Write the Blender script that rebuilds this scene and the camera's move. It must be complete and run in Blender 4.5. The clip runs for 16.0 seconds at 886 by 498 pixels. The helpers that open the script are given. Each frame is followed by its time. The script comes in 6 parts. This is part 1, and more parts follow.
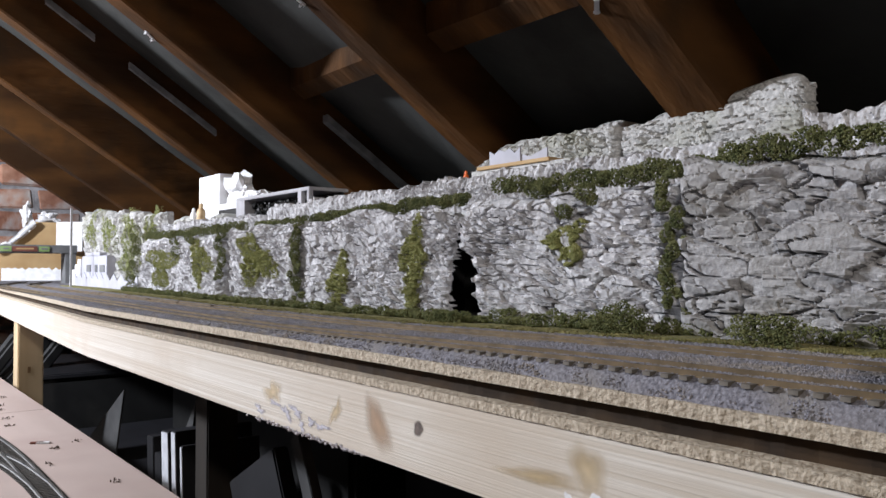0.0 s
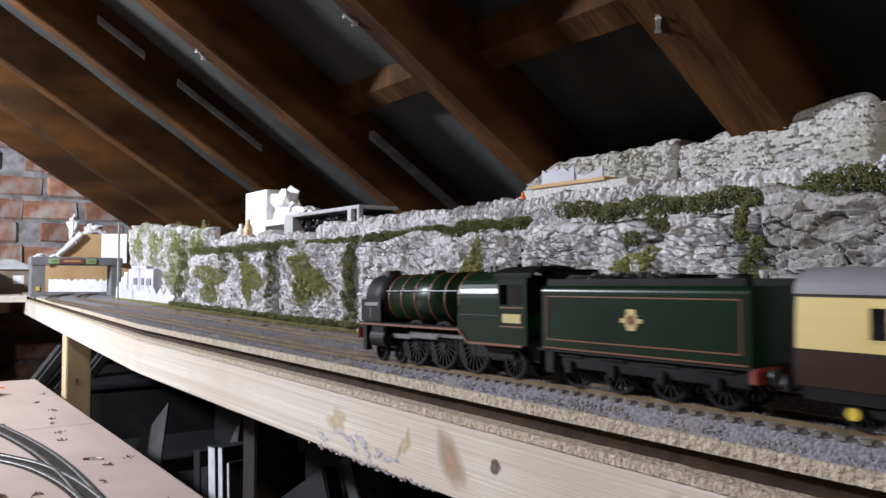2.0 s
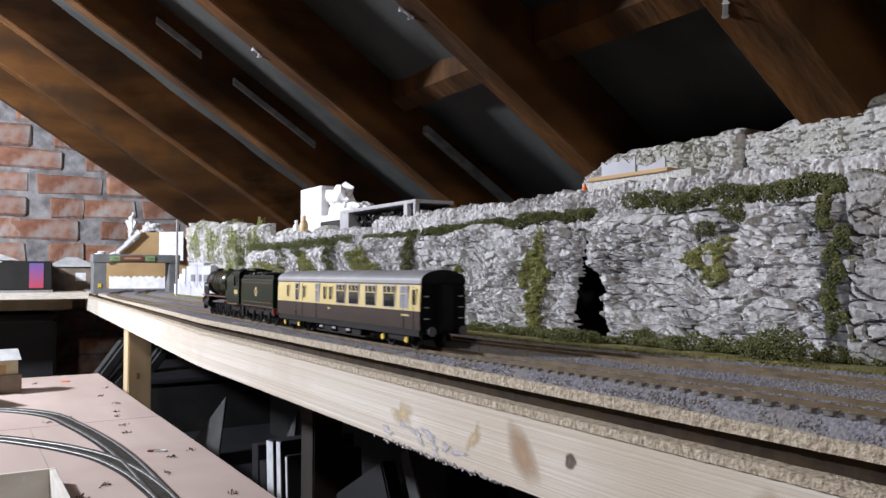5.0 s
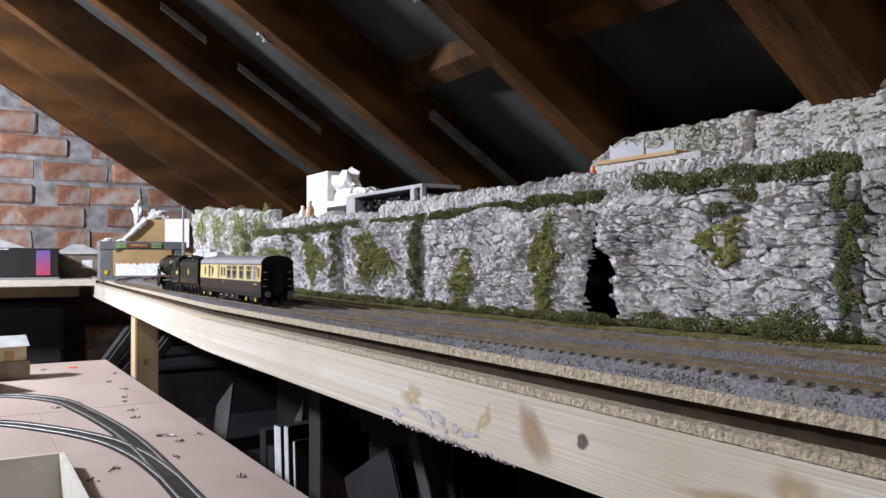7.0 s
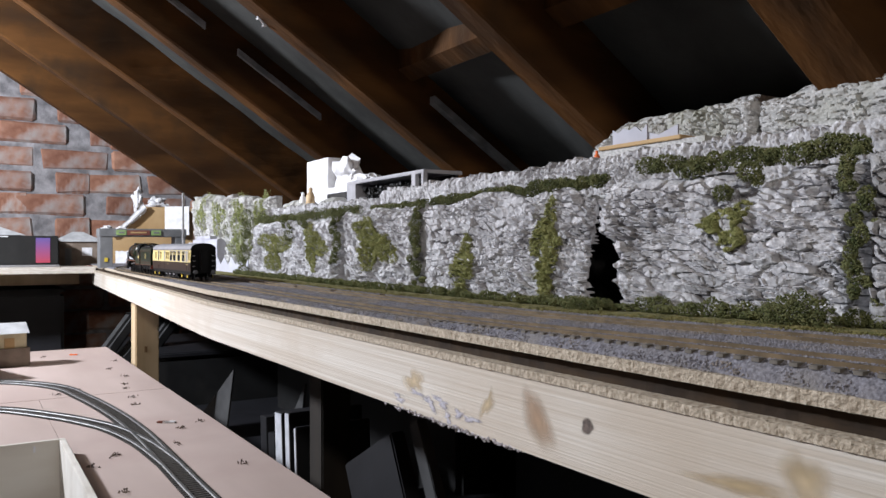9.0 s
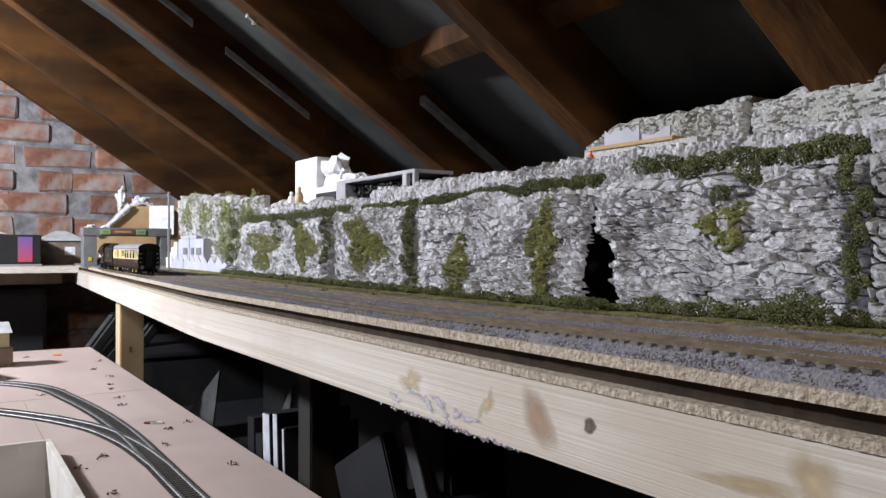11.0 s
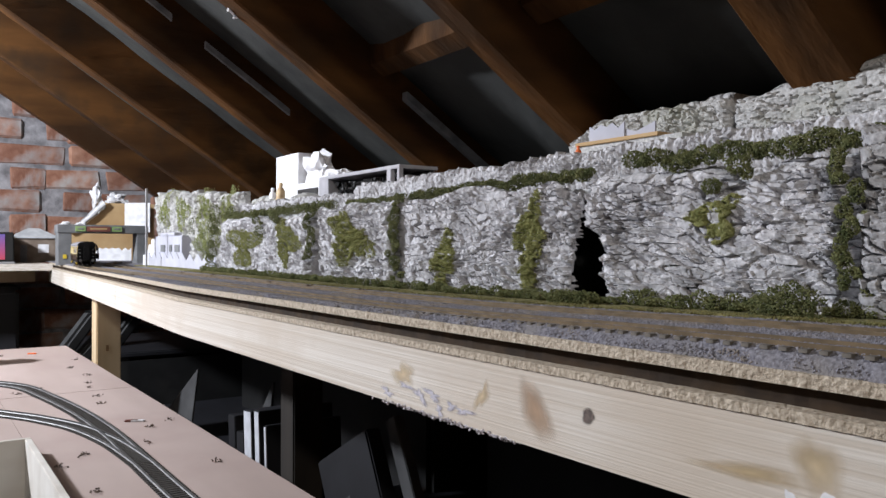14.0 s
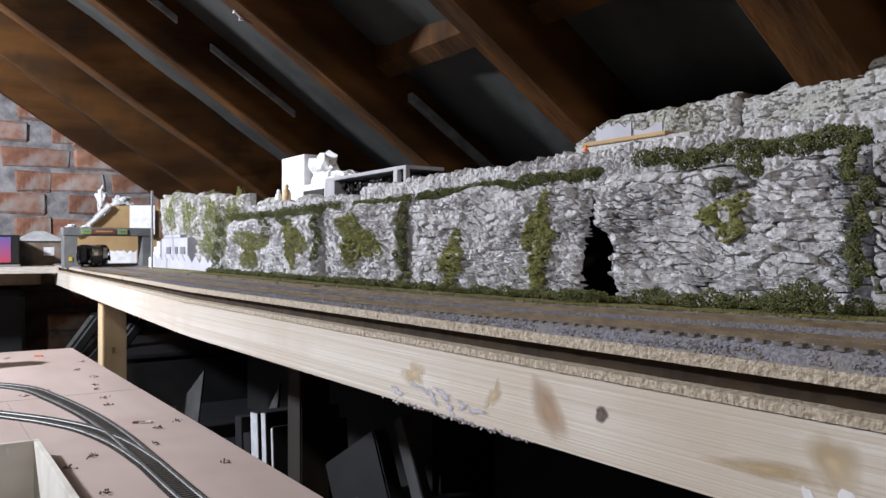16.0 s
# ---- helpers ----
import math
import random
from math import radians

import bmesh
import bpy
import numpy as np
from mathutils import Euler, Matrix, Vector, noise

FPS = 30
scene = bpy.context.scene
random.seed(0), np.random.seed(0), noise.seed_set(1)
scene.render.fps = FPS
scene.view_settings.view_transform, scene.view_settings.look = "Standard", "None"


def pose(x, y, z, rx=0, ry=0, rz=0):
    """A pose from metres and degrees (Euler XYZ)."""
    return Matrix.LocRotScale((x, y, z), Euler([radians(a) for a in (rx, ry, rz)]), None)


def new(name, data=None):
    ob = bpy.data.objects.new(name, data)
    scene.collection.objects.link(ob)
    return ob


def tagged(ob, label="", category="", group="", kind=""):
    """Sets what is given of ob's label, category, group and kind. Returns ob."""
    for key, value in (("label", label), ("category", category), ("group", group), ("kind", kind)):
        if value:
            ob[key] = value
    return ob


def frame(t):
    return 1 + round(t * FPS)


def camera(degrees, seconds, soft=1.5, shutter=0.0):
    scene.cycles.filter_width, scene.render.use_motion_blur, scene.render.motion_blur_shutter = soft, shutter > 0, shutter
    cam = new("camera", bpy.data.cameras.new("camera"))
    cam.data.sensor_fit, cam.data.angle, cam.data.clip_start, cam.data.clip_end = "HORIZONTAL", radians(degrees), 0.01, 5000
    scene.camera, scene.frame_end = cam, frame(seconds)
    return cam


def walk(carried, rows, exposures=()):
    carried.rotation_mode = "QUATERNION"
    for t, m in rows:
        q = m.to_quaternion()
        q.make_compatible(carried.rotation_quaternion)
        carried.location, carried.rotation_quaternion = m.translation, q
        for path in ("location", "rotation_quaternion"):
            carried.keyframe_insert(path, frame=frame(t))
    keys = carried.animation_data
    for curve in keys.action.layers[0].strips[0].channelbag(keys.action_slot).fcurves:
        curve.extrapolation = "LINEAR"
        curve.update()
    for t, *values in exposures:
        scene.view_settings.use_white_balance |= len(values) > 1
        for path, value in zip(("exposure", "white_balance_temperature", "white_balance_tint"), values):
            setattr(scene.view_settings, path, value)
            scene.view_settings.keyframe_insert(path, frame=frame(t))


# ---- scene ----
cam = camera(59.3, 16.0, shutter=0.5)
METRES, EYE, TILT, LEAN, TURN = 0.102, 0.95, 1.3, 0.0, -38.0
ROWS = [
    (0.0, 0.0, 0.0, 0.0, -0.0, 0.0, 0.0),
    (0.5, -0.0044, -0.01, 0.0283, 0.23, 0.06, -0.09),
    (1.0, -0.0876, 0.0218, 0.0792, 0.56, 0.28, -0.2),
    (1.5, -0.1747, 0.0509, 0.1075, 1.31, 0.52, -0.23),
    (2.0, -0.2103, 0.0735, 0.1121, 2.4, 0.68, -0.2),
    (2.5, -0.252, 0.079, 0.1057, 3.44, 0.84, -0.17),
    (3.0, -0.2721, 0.0896, 0.0921, 4.31, 0.88, -0.19),
    (3.5, -0.3017, 0.0927, 0.0842, 4.92, 0.89, -0.2),
    (4.0, -0.296, 0.1136, 0.0821, 5.41, 0.8, -0.14),
    (6.5, -0.373, 0.1364, 0.0667, 6.21, -0.2, 0.18),
    (7.0, -0.3573, 0.1519, 0.0468, 6.24, -0.48, 0.24),
    (7.5, -0.3865, 0.1936, 0.0203, 6.31, -0.75, 0.17),
    (8.0, -0.3752, 0.2108, 0.0174, 6.39, -1.09, 0.32),
    (8.5, -0.3736, 0.2097, 0.0242, 6.4, -1.25, 0.3),
    (9.0, -0.3774, 0.203, 0.0173, 6.25, -1.31, 0.2),
    (11.5, -0.4802, 0.237, -0.0011, 4.72, -1.32, -0.05),
    (12.0, -0.4897, 0.2477, -0.0087, 4.37, -1.4, -0.1),
    (12.5, -0.5048, 0.2314, -0.0072, 4.07, -1.27, -0.14),
    (13.0, -0.529, 0.2319, -0.0378, 3.6, -1.31, -0.15),
    (13.5, -0.5541, 0.2216, -0.039, 3.4, -1.35, -0.1),
    (14.0, -0.5616, 0.2276, -0.0311, 3.34, -1.33, -0.07),
    (14.5, -0.5914, 0.2563, -0.0473, 3.24, -1.37, -0.04),
    (15.0, -0.5817, 0.2172, -0.0146, 3.46, -1.17, -0.01),
    (15.5, -0.5793, 0.2199, -0.0303, 3.63, -1.11, 0.08),
    (16.0, -0.602, 0.2248, -0.0456, 3.58, -1.2, 0.15),
]
walk(cam, [(t, pose(0, 0, EYE, TILT, LEAN, TURN) @ pose(METRES * x, METRES * y, METRES * z, 90 + pitch, roll, yaw)) for t, x, y, z, yaw, pitch, roll in ROWS], exposures=((0.0, 0.04), (4.0, 0.02), (6.5, -0.06), (9.0, -0.10), (16.0, -0.12)))


# ---- light ----
world = bpy.data.worlds.new("loft_dark")
world.use_nodes = True
world.node_tree.nodes["Background"].inputs[0].default_value = (0.55, 0.6, 0.7, 1)
world.node_tree.nodes["Background"].inputs[1].default_value = 0.02
scene.world = world
scene.view_settings.exposure = 0.0


bulb = bpy.data.lights.new("work_lamp", "POINT")
bulb.energy, bulb.shadow_soft_size, bulb.color = 182, 0.05, (0.87, 0.91, 1.0)
new("work_lamp", bulb).location = (-0.82, 1.78, 1.55)
loft = bpy.data.lights.new("loft_lamp", "POINT")
loft.energy, loft.shadow_soft_size, loft.color = 48, 0.06, (1.0, 0.94, 0.88)
new("loft_lamp", loft).location = (-0.90, -0.90, 1.90)

# ---- materials ----


def srgb(h):
    return tuple(((int(h[k:k + 2], 16) / 255) ** 2.2) for k in (0, 2, 4)) + (1,)


def mat(name, c1, c2=None, rough=0.7, scale=20.0, detail=6.0, bump=0.2, bscale=None, metal=0.0, stretch=(1, 1, 1), c3=None, s3=4.0, dist=0.001, spec=0.5, contrast=(0.35, 0.65)):
    """Two colours mixed by noise, a third by a larger noise, and a fine relief."""
    m = bpy.data.materials.new(name)
    m.use_nodes = True
    nt = m.node_tree
    n, l = nt.nodes, nt.links
    b = n["Principled BSDF"]
    b.inputs["Roughness"].default_value, b.inputs["Metallic"].default_value = rough, metal
    b.inputs["Specular IOR Level"].default_value = spec
    tc, mp = n.new("ShaderNodeTexCoord"), n.new("ShaderNodeMapping")
    mp.inputs["Scale"].default_value = stretch
    l.new(tc.outputs["Object"], mp.inputs[0])
    no = n.new("ShaderNodeTexNoise")
    no.inputs["Scale"].default_value, no.inputs["Detail"].default_value = scale, detail
    l.new(mp.outputs[0], no.inputs["Vector"])
    ra = n.new("ShaderNodeValToRGB")
    ra.color_ramp.elements[0].position, ra.color_ramp.elements[1].position = contrast
    ra.color_ramp.elements[0].color, ra.color_ramp.elements[1].color = c1, (c2 or c1)
    l.new(no.outputs["Fac"], ra.inputs[0])
    out = ra.outputs[0]
    if c3:
        n3, r3, mx = n.new("ShaderNodeTexNoise"), n.new("ShaderNodeValToRGB"), n.new("ShaderNodeMix")
        n3.inputs["Scale"].default_value, n3.inputs["Detail"].default_value = s3, 4
        l.new(tc.outputs["Object"], n3.inputs["Vector"])
        r3.color_ramp.elements[0].position, r3.color_ramp.elements[1].position = 0.48, 0.68
        l.new(n3.outputs["Fac"], r3.inputs[0])
        mx.data_type = "RGBA"
        l.new(r3.outputs[0], mx.inputs[0])
        l.new(out, mx.inputs[6])
        mx.inputs[7].default_value = c3
        out = mx.outputs[2]
    l.new(out, b.inputs["Base Color"])
    if bump:
        bn, bu = n.new("ShaderNodeTexNoise"), n.new("ShaderNodeBump")
        bn.inputs["Scale"].default_value, bn.inputs["Detail"].default_value = bscale or scale * 3, 5
        l.new(mp.outputs[0], bn.inputs["Vector"])
        bu.inputs["Strength"].default_value, bu.inputs["Distance"].default_value = bump, dist
        l.new(bn.outputs["Fac"], bu.inputs["Height"])
        l.new(bu.outputs[0], b.inputs["Normal"])
    return m


def plain(name, c, rough=0.5, metal=0.0, emit=0.0):
    m = mat(name, c, tuple(v * 0.8 for v in c[:3]) + (1,), rough, 60, 3, 0.05, None, metal)
    if emit:
        b = m.node_tree.nodes["Principled BSDF"]
        b.inputs["Emission Color"].default_value, b.inputs["Emission Strength"].default_value = c, emit
    return m


M = {}
M["timber"] = mat("pale_planed_pine", (0.52, 0.46, 0.385, 1), (0.67, 0.63, 0.57, 1), 0.6, 60, 6, 0.6, 120, stretch=(1, 0.03, 7.0), c3=(0.52, 0.45, 0.37, 1), s3=7, dist=0.0006)
M["leg"] = mat("pine_leg", (0.50, 0.37, 0.22, 1), (0.66, 0.52, 0.34, 1), 0.65, 14, 5, 0.2, 40, stretch=(1.6, 1.6, 0.06))
M["rafter"] = mat("old_rafter_pine", (0.028, 0.0115, 0.0033, 1), (0.118, 0.050, 0.0135, 1), 0.85, 16, 9, 0.9, 45, stretch=(0.12, 1, 0.5), c3=(0.034, 0.018, 0.008, 1), s3=9, dist=0.006, spec=0.15)
M["felt"] = mat("black_roof_felt", (0.010, 0.011, 0.010, 1), (0.031, 0.032, 0.029, 1), 0.9, 10, 7, 0.6, 30, c3=(0.044, 0.046, 0.044, 1), s3=3, dist=0.004)
M["chip"] = mat("chipboard", (0.34, 0.28, 0.21, 1), (0.55, 0.475, 0.375, 1), 0.9, 420, 7, 1.0, 520, dist=0.0016)
# brown of the strip in the board gap, darkened for the gap's shade
M["gap"] = mat("gap_shade_brown", (0.020, 0.0105, 0.004, 1), (0.044, 0.024, 0.009, 1), 0.95, 60, 5, 0.3)
M["ballast"] = mat("grey_ballast", (0.105, 0.102, 0.122, 1), (0.26, 0.255, 0.29, 1), 0.95, 700, 6, 0.8, 900, dist=0.0008, c3=(0.21, 0.195, 0.185, 1), s3=22)
M["foliage"] = mat("olive_foam_foliage", (0.070, 0.086, 0.028, 1), (0.185, 0.190, 0.078, 1), 0.95, 160, 4, 0.0)
M["lowboard"] = mat("pinkish_plywood", (0.37, 0.285, 0.25, 1), (0.46, 0.365, 0.33, 1), 0.75, 9, 6, 0.1, 80, stretch=(1, 0.2, 1), c3=(0.39, 0.295, 0.265, 1), s3=5)
M["brick"] = mat("red_brick", (0.21, 0.085, 0.052, 1), (0.37, 0.185, 0.125, 1), 0.9, 24, 7, 0.6, 60, c3=(0.34, 0.31, 0.30, 1), s3=13, dist=0.004)
M["mortar"] = mat("grey_mortar", (0.13, 0.125, 0.13, 1), (0.31, 0.30, 0.31, 1), 0.95, 24, 7, 0.8, 60, dist=0.006)
M["white"] = plain("white_card", (0.82, 0.82, 0.84, 1), 0.6)
M["dark"] = mat("dark_loft_floor", (0.03, 0.025, 0.02, 1), (0.06, 0.05, 0.04, 1), 0.9, 8)


# ---- mesh helpers ----
def obj(name, bm, material, parent=None, label="", smooth=False):
    me = bpy.data.meshes.new(name)
    bm.to_mesh(me)
    bm.free()
    if smooth:
        for p in me.polygons:
            p.use_smooth = True
    me.materials.append(material)
    ob = new(name, me)
    if parent:
        ob.parent = parent
    if label:
        tagged(ob, label)
    return ob


def part(name, bm, material, parent, label="", smooth=False):
    return obj(name, bm, material, parent, label, smooth)


def box(bm, x0, x1, y0, y1, z0, z1, bevel=0.0, m=None):
    r = bmesh.ops.create_cube(bm, size=1.0)
    t = Matrix.Translation(((x0 + x1) / 2, (y0 + y1) / 2, (z0 + z1) / 2)) @ Matrix.Diagonal((x1 - x0, y1 - y0, z1 - z0, 1))
    bmesh.ops.transform(bm, matrix=(m @ t) if m else t, verts=r["verts"])
    if bevel:
        bmesh.ops.bevel(bm, geom=list({e for v in r["verts"] for e in v.link_edges}), offset=bevel, segments=2, affect="EDGES")
    return bm


def boxed(*a, **k):
    return box(bmesh.new(), *a, **k)


def empty(name, at=None):
    ob = new(name)
    if at is not None:
        ob.matrix_basis = at
    return ob


def sweep(bm, path, profile, close_ends=True):
    """Sweep a closed profile of (across, up) along a path of (x, y, z), upright."""
    rings = []
    for i, p in enumerate(path):
        a, b = Vector(path[max(i - 1, 0)]), Vector(path[min(i + 1, len(path) - 1)])
        d = (b - a)
        d.z = 0
        d.normalize()
        side = Vector((d.y, -d.x, 0))
        rings.append([bm.verts.new(Vector(p) + side * u + Vector((0, 0, v))) for u, v in profile])
    k = len(profile)
    for r, s in zip(rings, rings[1:]):
        for i in range(k):
            bm.faces.new((r[i], r[(i + 1) % k], s[(i + 1) % k], s[i]))
    if close_ends:
        bm.faces.new(rings[0][::-1])
        bm.faces.new(rings[-1])
    bmesh.ops.recalc_face_normals(bm, faces=bm.faces)
    return bm


# ---- plan ----
TOP = 0.9070         # level of the ballast
RAIL = 0.9089        # top of the rails


def lift(y):
    """How far the track bed rises above its far level towards the near end."""
    u = np.clip((0.54 - y) / 0.38, 0.0, 1.0)
    return 0.0051 * u * u * (3 - 2 * u)


def edge_x(y):
    return 0.225 + 0.055 * max(0.0, y - 0.95)


def wall_x(y):
    return 0.377 + 0.05 * max(0.0, y - 0.85)


def make_path():
    """The near track's centre line by arc length: a slow S along the board's edge, then a curve to the right."""
    line = [(0.250, -0.75), (0.247, -0.50), (0.2445, -0.25), (0.2433, -0.10), (0.2430, 0.0), (0.2432, 0.10), (0.2436, 0.20), (0.2444, 0.30), (0.2450, 0.40), (0.2456, 0.50),
            (0.2460, 0.60), (0.2475, 0.70), (0.2505, 0.80), (0.2537, 0.90), (0.2565, 1.0), (0.2605, 1.2), (0.2630, 1.4), (0.2675, 1.55), (0.2745, 1.75), (0.283, 1.87),
            (0.298, 1.99), (0.326, 2.11), (0.358, 2.22), (0.387, 2.32), (0.414, 2.42), (0.440, 2.52), (0.470, 2.64)]
    p, out = np.array(line), []
    for i in range(len(p) - 1):
        a, b, c, d = p[max(i - 1, 0)], p[i], p[i + 1], p[min(i + 2, len(p) - 1)]
        for t in np.arange(12) / 12:
            out.append(0.5 * (2 * b + (c - a) * t + (2 * a - 5 * b + 4 * c - d) * t * t + (3 * b - a - 3 * c + d) * t ** 3))
    arr = np.array(out + [p[-1]])
    s = np.concatenate([[0], np.cumsum(np.linalg.norm(np.diff(arr, axis=0), axis=1))])
    return np.column_stack([s - np.interp(0.0, arr[:, 1], s), arr])


PATH = make_path()


def on_path(s, off=0.0):
    """Place on the near track, or off to its right."""
    x, y = np.interp(s, PATH[:, 0], PATH[:, 1]), np.interp(s, PATH[:, 0], PATH[:, 2])
    dx = np.interp(s + 0.01, PATH[:, 0], PATH[:, 1]) - np.interp(s - 0.01, PATH[:, 0], PATH[:, 1])
    dy = np.interp(s + 0.01, PATH[:, 0], PATH[:, 2]) - np.interp(s - 0.01, PATH[:, 0], PATH[:, 2])
    k = math.hypot(dx, dy)
    return float(x + off * dy / k), float(y - off * dx / k), math.atan2(dx, dy)


def strip(x0f, x1f, ya, yb, n, z0, z1, rough=0.0, seed=1):
    """A slab between two curves, with an edge that may be ragged."""
    bm = bmesh.new()
    rng = random.Random(seed)
    rows = []
    for i in range(n + 1):
        y = ya + (yb - ya) * i / n
        e, g = rng.uniform(-rough, rough), rng.uniform(-rough, rough) * 0.5
        rows.append([bm.verts.new(p) for p in ((x0f(y) + e, y, z0), (x1f(y), y, z0), (x1f(y), y, z1), (x0f(y) + e * 0.6 + g, y, z1 + g * 0.6))])
    for a, b in zip(rows, rows[1:]):
        for i in range(4):
            bm.faces.new((a[i], a[(i + 1) % 4], b[(i + 1) % 4], b[i]))
    bm.faces.new(rows[0][::-1])
    bm.faces.new(rows[-1])
    bmesh.ops.recalc_face_normals(bm, faces=bm.faces)
    return bm


def grid_mesh(name, verts, faces, material, parent=None, smooth=False):
    """A mesh from numpy arrays of places and of corner numbers (all faces with as many corners)."""
    me = bpy.data.meshes.new(name)
    k = faces.shape[1]
    me.vertices.add(len(verts))
    me.vertices.foreach_set("co", np.asarray(verts, dtype=np.float32).ravel())
    me.loops.add(faces.size)
    me.loops.foreach_set("vertex_index", faces.astype(np.int32).ravel())
    me.polygons.add(len(faces))
    me.polygons.foreach_set("loop_start", np.arange(len(faces), dtype=np.int32) * k)
    me.update(calc_edges=True)
    me.polygons.foreach_set("use_smooth", np.full(len(faces), smooth))
    me.materials.append(material)
    ob = new(name, me)
    if parent:
        ob.parent = parent
    return ob


OCTA_V = np.array([(1, 0, 0), (-1, 0, 0), (0, 1, 0), (0, -1, 0), (0, 0, 1), (0, 0, -1)], dtype=float)
OCTA_F = np.array([(0, 2, 4), (2, 1, 4), (1, 3, 4), (3, 0, 4), (2, 0, 5), (1, 2, 5), (3, 1, 5), (0, 3, 5)])


def specks(name, places, sizes, material, seed=1, parent=None, flat=1.0):
    """Very many small uneven lumps as one mesh."""
    rng = np.random.default_rng(seed)
    n = len(places)
    q = rng.normal(size=(n, 4))
    q /= np.linalg.norm(q, axis=1)[:, None]
    w, x, y, z = q.T
    R = np.stack([1 - 2 * (y * y + z * z), 2 * (x * y - z * w), 2 * (x * z + y * w), 2 * (x * y + z * w), 1 - 2 * (x * x + z * z), 2 * (y * z - x * w),
                  2 * (x * z - y * w), 2 * (y * z + x * w), 1 - 2 * (x * x + y * y)], axis=1).reshape(n, 3, 3)
    v = OCTA_V[None] * rng.uniform(0.55, 1.25, size=(n, 6, 1)) * np.asarray(sizes).reshape(-1, 1, 1)
    v = np.einsum("nij,nkj->nki", R, v)
    v[:, :, 2] *= flat
    v += np.asarray(places)[:, None, :]
    f = OCTA_F[None] + (np.arange(n) * 6)[:, None, None]
    return grid_mesh(name, v.reshape(-1, 3), f.reshape(-1, 3), material, parent)


def vnoise(u, v, seed):
    """Smooth value noise on arrays, about -1 to 1."""
    rng = np.random.default_rng(seed)
    tab = rng.uniform(-1, 1, size=(64, 64))
    iu, iv = np.floor(u).astype(int), np.floor(v).astype(int)
    fu, fv = u - iu, v - iv
    fu, fv = fu * fu * (3 - 2 * fu), fv * fv * (3 - 2 * fv)
    a, b = tab[iu % 64, iv % 64], tab[(iu + 1) % 64, iv % 64]
    c, d = tab[iu % 64, (iv + 1) % 64], tab[(iu + 1) % 64, (iv + 1) % 64]
    return (a * (1 - fu) + b * fu) * (1 - fv) + (c * (1 - fu) + d * fu) * fv


def stones(u, v, su, sv, seed, tilt=0.5, gap=0.12):
    """Height of a face of packed stones of about su by sv, each with its own tilt, with sunk joints. Also each stone's number."""
    rng = np.random.default_rng(seed)
    T = 97
    jit, off, tl = rng.uniform(0.1, 0.9, (T, T, 2)), rng.uniform(-1, 1, (T, T)), rng.normal(0, 1, (T, T, 2))
    gu, gv = u / su, v / sv
    cu, cv = np.floor(gu).astype(int), np.floor(gv).astype(int)
    f1, f2 = np.full(u.shape, 9.0), np.full(u.shape, 9.0)
    h, tone = np.zeros(u.shape), np.zeros(u.shape)
    for dv in (-2, -1, 0, 1, 2):
        for du in (-2, -1, 0, 1, 2):
            a, b = (cu + du) % T, (cv + dv) % T
            pu, pv = cu + du + jit[a, b, 0] + 0.5 * ((cv + dv) % 2), cv + dv + jit[a, b, 1]
            eu, ev = gu - pu, gv - pv
            d = np.maximum(np.abs(eu), np.abs(ev)) * 0.78 + 0.22 * np.sqrt(eu * eu + ev * ev)
            near = d < f1
            f2 = np.where(near, f1, np.minimum(f2, d))
            hh = off[a, b] * 0.8 + tilt * (tl[a, b, 0] * 0.8 * eu + (tl[a, b, 1] * 0.6 + 0.7) * ev)
            h, tone, f1 = np.where(near, hh, h), np.where(near, off[b, a], tone), np.where(near, d, f1)
    joint = np.clip((f2 - f1) / gap, 0, 1)
    return h, tone, 1 - joint * joint * (3 - 2 * joint)


def rock_height(y, z, seed, su, sv, amp):
    """Broken slabs at three sizes: facets that lean every way, stepped edges, and cracks that come and go."""
    wu = y + 0.0032 * vnoise(y * 45, z * 60, seed + 1) + 0.0007 * vnoise(y * 240, z * 240, seed + 2)
    wv = z + 0.0036 * vnoise(y * 26, z * 40, seed + 3) + 0.0004 * vnoise(y * 170, z * 220, seed + 4) + 0.06 * (y - 0.3) * np.sin(seed)
    h1, tone, c1 = stones(wu, wv, su * 0.9, sv, seed + 5, 0.9, 0.085)
    h2, t2, c2 = stones(wu + 0.3, wv, su * 0.46, sv * 0.52, seed + 6, 1.1, 0.11)
    crack = np.clip(0.55 + 1.5 * vnoise(y * 48, z * 70, seed + 12), 0, 1)
    rough = np.clip(0.35 + 1.6 * vnoise(y * 30, z * 40, seed + 7), 0.0, 1)
    h = amp * (0.90 * h1 + 0.55 * h2 * (0.3 + 0.7 * rough) - 2.2 * c1 * (0.2 + 0.8 * crack) - 1.4 * c2 * (0.2 + 0.8 * rough) * crack)
    h += 0.0040 * vnoise(y * 22, z * 26, seed + 8) + 0.0005 * vnoise(y * 260, z * 420, seed + 9)
    return h, np.clip(0.7 * tone + 0.5 * t2 * rough, -1, 1)


